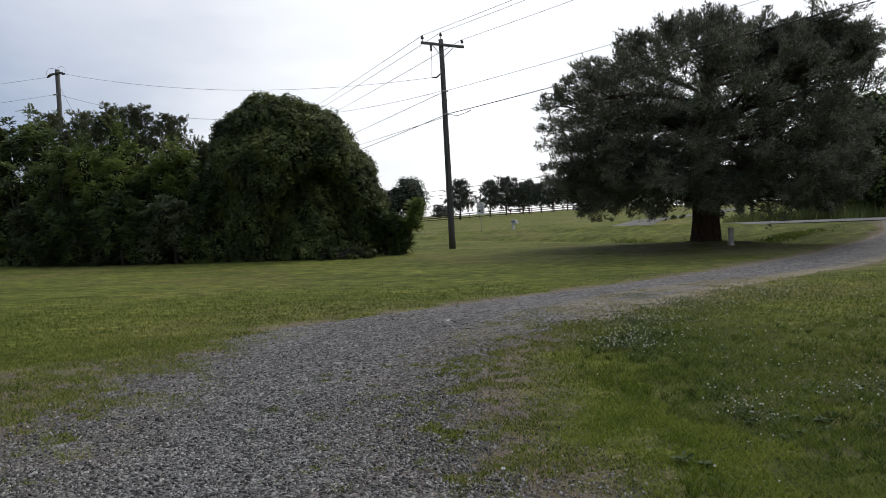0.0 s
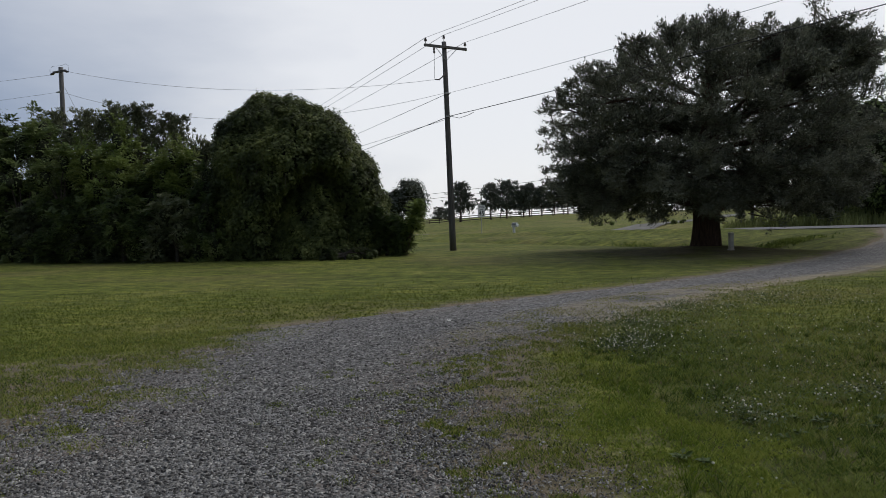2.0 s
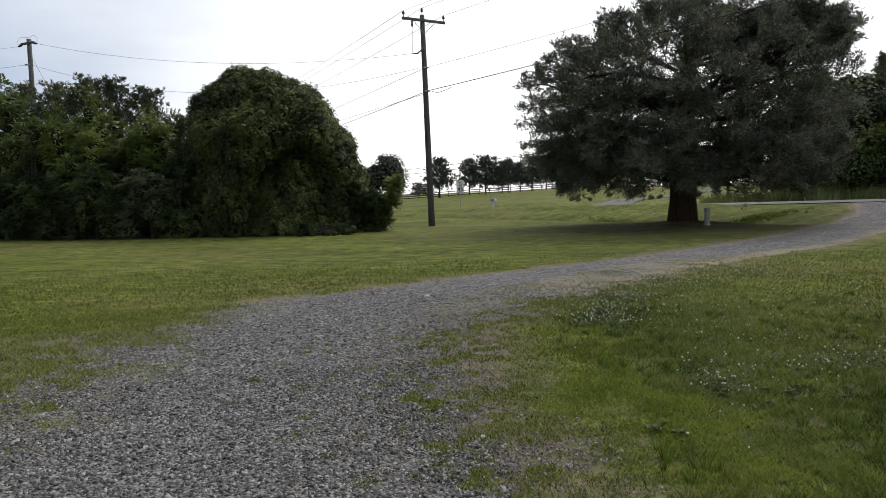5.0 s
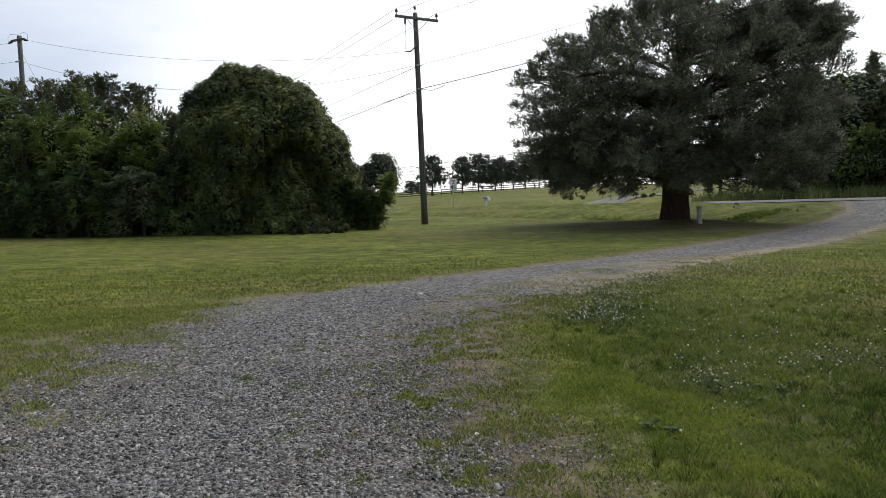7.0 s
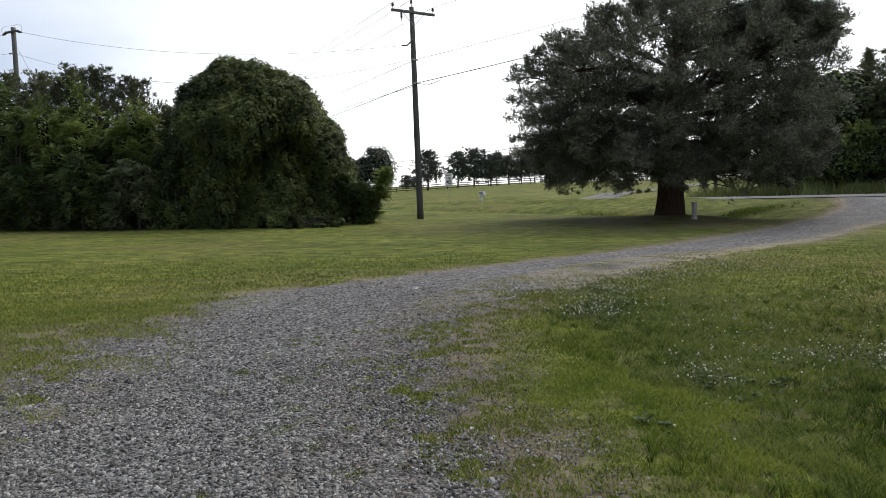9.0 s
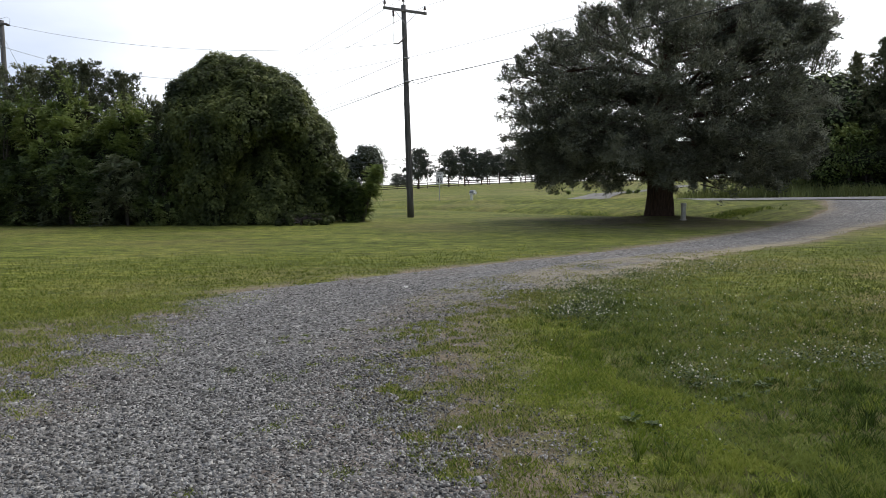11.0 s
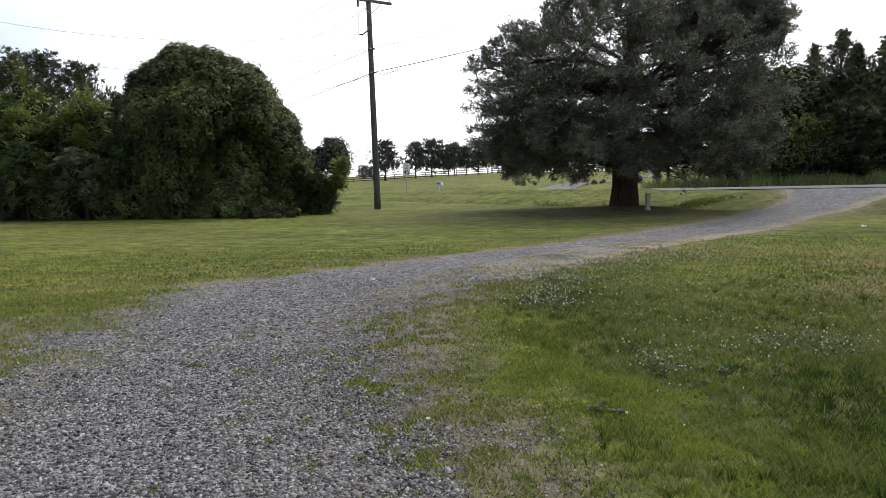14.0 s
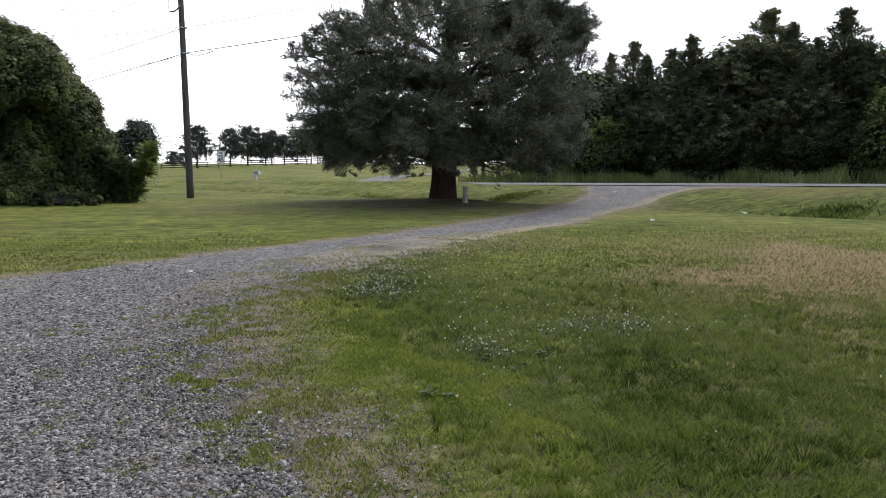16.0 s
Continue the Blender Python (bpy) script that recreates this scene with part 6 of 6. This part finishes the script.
# the second pole, behind the thicket
P2_TOP = (-23.77, 42.0, 11.0)
pole2 = thing("utility_pole", "grey utility pole rising behind the thicket", "utility pole", (P2_TOP[0], P2_TOP[1], land1(*P2_TOP[:2])), -25)
h2 = P2_TOP[2] - land1(*P2_TOP[:2])
pole_shaft(pole2, h2, 0.17, 0.12, M_POLE_GREY)
part("crossarm", block((1.1, 0.1, 0.11), (0, -0.1, h2 - 0.25), 0.01), M_POLE, pole2)
for sgn in (-1, 1):
    part("insulator", tube_mesh("insulator", [(sgn * 0.45, -0.1, h2 - 0.25), (sgn * 0.62, -0.1, h2 - 0.32), (sgn * 0.8, -0.1, h2 - 0.36)], [0.06, 0.075, 0.04], 8), M_CERAMIC, pole2)
    part("jumper", tube_mesh("jumper", [(sgn * 0.8, -0.1, h2 - 0.36), (sgn * 0.86, -0.1, h2 - 0.05), (sgn * 0.6, -0.1, h2 + 0.12), (0.05, 0, h2 + 0.1)], [0.008] * 4, 5), M_WIRE, pole2)
part("bracket", block((0.34, 0.08, 0.08), (-0.1, -0.14, h2 - 1.45), 0.01), M_STEEL, pole2)
part("guy_wire", tube_mesh("guy_wire", [(0, 0, h2 - 0.8), (1.2, 1.0, h2 * 0.6), (2.8, 2.2, 0.0)], [0.008] * 3, 5), M_WIRE, pole2)
tap = on_pole(pole, (-0.75, -0.2, ARM_Z - 1.6))
wire("side_line", tap, on_pole(pole2, (0.8, -0.1, h2 - 0.36)), 0.75, 0.0075, M_WIRE, "thin side line hung between the two poles")
wire("side_neutral", on_pole(pole, (0, -0.15, 7.6)), on_pole(pole2, (0.1, -0.14, h2 - 1.45)), 1.45, 0.008, M_WIRE, "thin twisted wire hung between the two poles")
wire("side_line", on_pole(pole2, (-0.8, -0.1, h2 - 0.36)), (-62, 50, 11.5), 0.6, 0.0075, M_WIRE, "thin side line leaving the far pole")
wire("side_neutral", on_pole(pole2, (-0.1, -0.14, h2 - 1.45)), (-62, 50, 9.8), 0.6, 0.0075, M_WIRE, "thin neutral wire leaving the far pole")
wire("service_cable", on_pole(pole2, (0, -0.14, h2 - 3.4)), (-40, 30, 8.2), 0.5, 0.016, M_CABLE, "dark service cable leaving the far pole")

# a shorter pole across the road, its top hidden in the crown of the cedar, and its two cables
p3x, p3y = from_sv(45.6, -29.8)
pole3 = thing("roadside_pole", "dark timber pole standing in weeds across the road", "utility pole", ground_at(p3x, p3y), 36)
pole_shaft(pole3, 5.6, 0.12, 0.09)
part("bracket", block((0.25, 0.08, 0.08), (0, -0.1, 5.0), 0.01), M_STEEL, pole3)
for dz in (0.0, -0.55):
    ex, ey = from_sv(46.0, -140)
    wire("roadside_cable", on_pole(pole3, (0, -0.12, 5.2 + dz)), (ex, ey, 4.2 + dz), 0.7, 0.022, M_CABLE, "thin dark cable strung along the far side of the road")

# ---- speed limit sign ----
def lettering(name, body, size, at, parent, material, squeeze=1.0):
    cu = bpy.data.curves.new(name, "FONT")
    cu.body, cu.size, cu.align_x, cu.align_y, cu.extrude, cu.offset = body, size, "CENTER", "CENTER", 0.002, size * 0.02
    tmp = bpy.data.objects.new(name, cu)
    scene.collection.objects.link(tmp)
    bpy.context.view_layer.update()
    me = bpy.data.meshes.new_from_object(tmp.evaluated_get(bpy.context.evaluated_depsgraph_get()))
    bpy.data.objects.remove(tmp)
    me.transform(pose(*at, 90, 0, 0) @ Matrix.Diagonal((squeeze, 1, 1, 1)))
    me.materials.clear()
    return part(name, me, material, parent)


sx_, sy_ = 1.2, 73.6
sign = thing("speed_limit_sign", "white speed limit sign on a thin steel post", "road sign", ground_at(sx_, sy_), 20)
SW, SH, SZ = 0.80, 1.24, 1.22 + 0.77
part("post", block((0.06, 0.04, 3.1), (0, 0.03, 1.42), 0.006), M_STEEL, sign)
part("panel", block((SW, 0.012, SH), (0, -0.006, SZ + 0.35), 0.004), M_SIGNWHITE, sign)
for wdt, hgt, px, pz in ((SW - 0.08, 0.02, 0, SH / 2 - 0.05), (SW - 0.08, 0.02, 0, -SH / 2 + 0.05)):
    part("border", block((wdt, 0.004, hgt), (px, -0.016, SZ + 0.35 + pz), 0), M_SIGNBLACK, sign)
for px in (-SW / 2 + 0.05, SW / 2 - 0.05):
    part("border", block((0.02, 0.004, SH - 0.12), (px, -0.016, SZ + 0.35), 0), M_SIGNBLACK, sign)
lettering("word_speed", "SPEED", 0.23, (0, -0.016, SZ + 0.35 + 0.40), sign, M_SIGNBLACK, 0.85)
lettering("word_limit", "LIMIT", 0.23, (0, -0.016, SZ + 0.35 + 0.14), sign, M_SIGNBLACK, 0.95)
lettering("number", "45", 0.66, (0, -0.016, SZ + 0.35 - 0.26), sign, M_SIGNBLACK, 0.9)
for pz in (-0.5, 0.5):
    part("bolt", moved(lathe([(0.018, 0), (0.018, 0.01), (0.008, 0.014)], 8), Matrix.Translation((0, -0.013, SZ + 0.35 + pz)) @ Matrix.Rotation(radians(90), 4, "X")), M_STEEL, sign)

# ---- mailbox ----
mbx, mby = 4.15, 68.6
mail = thing("mailbox", "grey mailbox on a white timber post across the road", "mailbox", ground_at(mbx, mby, -0.2), 36)
part("post", block((0.20, 0.20, 1.0), (0, 0, 0.45), 0.012), M_WHITEPAINT, mail)
part("arm", block((0.14, 0.85, 0.12), (0, -0.12, 0.93), 0.012), M_WHITEPAINT, mail)
bm = bmesh.new()
prof = [(-0.13, 0.0), (-0.13, 0.14)] + [(0.13 * math.cos(a), 0.14 + 0.13 * math.sin(a)) for a in np.linspace(math.pi, 0, 9)] + [(0.13, 0.0)]
fr, bk = [bm.verts.new((px, -0.42, 1.0 + pz)) for px, pz in prof], [bm.verts.new((px, 0.16, 1.0 + pz)) for px, pz in prof]
for i in range(len(prof)):
    j = (i + 1) % len(prof)
    bm.faces.new((fr[i], bk[i], bk[j], fr[j]))
bm.faces.new(fr)
bm.faces.new(bk[::-1])
part("box", bm, M_BOXGREY, mail)
part("door", block((0.25, 0.02, 0.25), (0, -0.435, 1.13), 0.01), M_WHITEPAINT, mail)
part("paper_tube", block((0.16, 0.5, 0.16), (0.24, -0.15, 1.02), 0.03), M_WHITEPAINT, mail)
part("flag", block((0.01, 0.05, 0.18), (0.14, -0.1, 1.2), 0.002), M_FLAG, mail)

# ---- pedestal by the cedar ----
ped = thing("utility_pedestal", "weathered pale utility pedestal standing beside the cedar", "pedestal", ground_at(9.62, 27.05), 14)
part("body", block((0.15, 0.14, 0.60), (0, 0, 0.28), 0.015), M_PEDESTAL, ped)
part("cap", block((0.175, 0.165, 0.10), (0, 0, 0.60), 0.025), M_PEDESTAL, ped)
part("latch", block((0.03, 0.02, 0.05), (0.03, -0.078, 0.46), 0.004), M_STEEL, ped)
part("base_plate", block((0.2, 0.19, 0.05), (0, 0, 0.01), 0.01), M_PEDESTAL, ped)

# ---- hilltop fence ----
fence = thing("board_fence", "weathered brown board fence along the hilltop", "fence", (0, 0, 0))
F0, F1 = np.array((-48.0, 176.0)), np.array((48.0, 165.0))
nf = 40
fp = [F0 + (F1 - F0) * i / nf for i in range(nf + 1)]
bmp = block((0.16, 0.16, 1.65), (0, 0, 0.6), 0.02)
pm = bpy.data.meshes.new("post")
bmp.to_mesh(pm)
bmp.free()
pm.materials.append(M_FENCE)
bmr = block((1.0, 0.05, 0.17), (0.5, 0, 0), 0.01)
rm = bpy.data.meshes.new("rail")
bmr.to_mesh(rm)
bmr.free()
rm.materials.append(M_FENCE)
for a in fp:
    o = part("post", pm, M_FENCE, fence)
    o.location = ground_at(a[0], a[1])
for a, b in zip(fp, fp[1:]):
    za, zb = land1(*a), land1(*b)
    for hz in (0.35, 0.8, 1.25):
        o = part("rail", rm, M_FENCE, fence)
        d = Vector((b[0] - a[0], b[1] - a[1], zb - za))
        o.matrix_basis = Matrix.Translation((a[0], a[1] - 0.1, za + hz)) @ d.to_track_quat("X", "Z").to_matrix().to_4x4() @ Matrix.Diagonal((d.length, 1, 1, 1))

# ---- litter ----
def scrap(x, y, w, h, label, seed):
    rnd = np.random.default_rng(seed)
    bm = bmesh.new()
    bmesh.ops.create_grid(bm, x_segments=5, y_segments=4, size=0.5)
    for v in bm.verts:
        v.co = Vector((v.co.x * w, v.co.y * h, abs(rnd.normal(0, 0.25)) * h))
    ob = part("litter", bm, M_PAPER)
    sol = ob.modifiers.new("thickness", "SOLIDIFY")
    sol.thickness = 0.004
    ob.matrix_basis = pose(x, y, land1(x, y) + 0.035, 8, 0, rnd.uniform(0, 180))
    return tagged(ob, label, "litter", "scraps of litter")


scrap(17.86, 20.88, 0.2, 0.12, "crumpled pale scrap lying on the grass", 1)
scrap(12.17, 18.03, 0.14, 0.09, "small white scrap lying on the grass", 2)
scrap(0.18, 4.41, 0.03, 0.02, "tiny white scrap lying on the gravel", 3)
scrap(-0.35, 10.74, 0.08, 0.05, "small white stone-like scrap lying on the drive", 4)
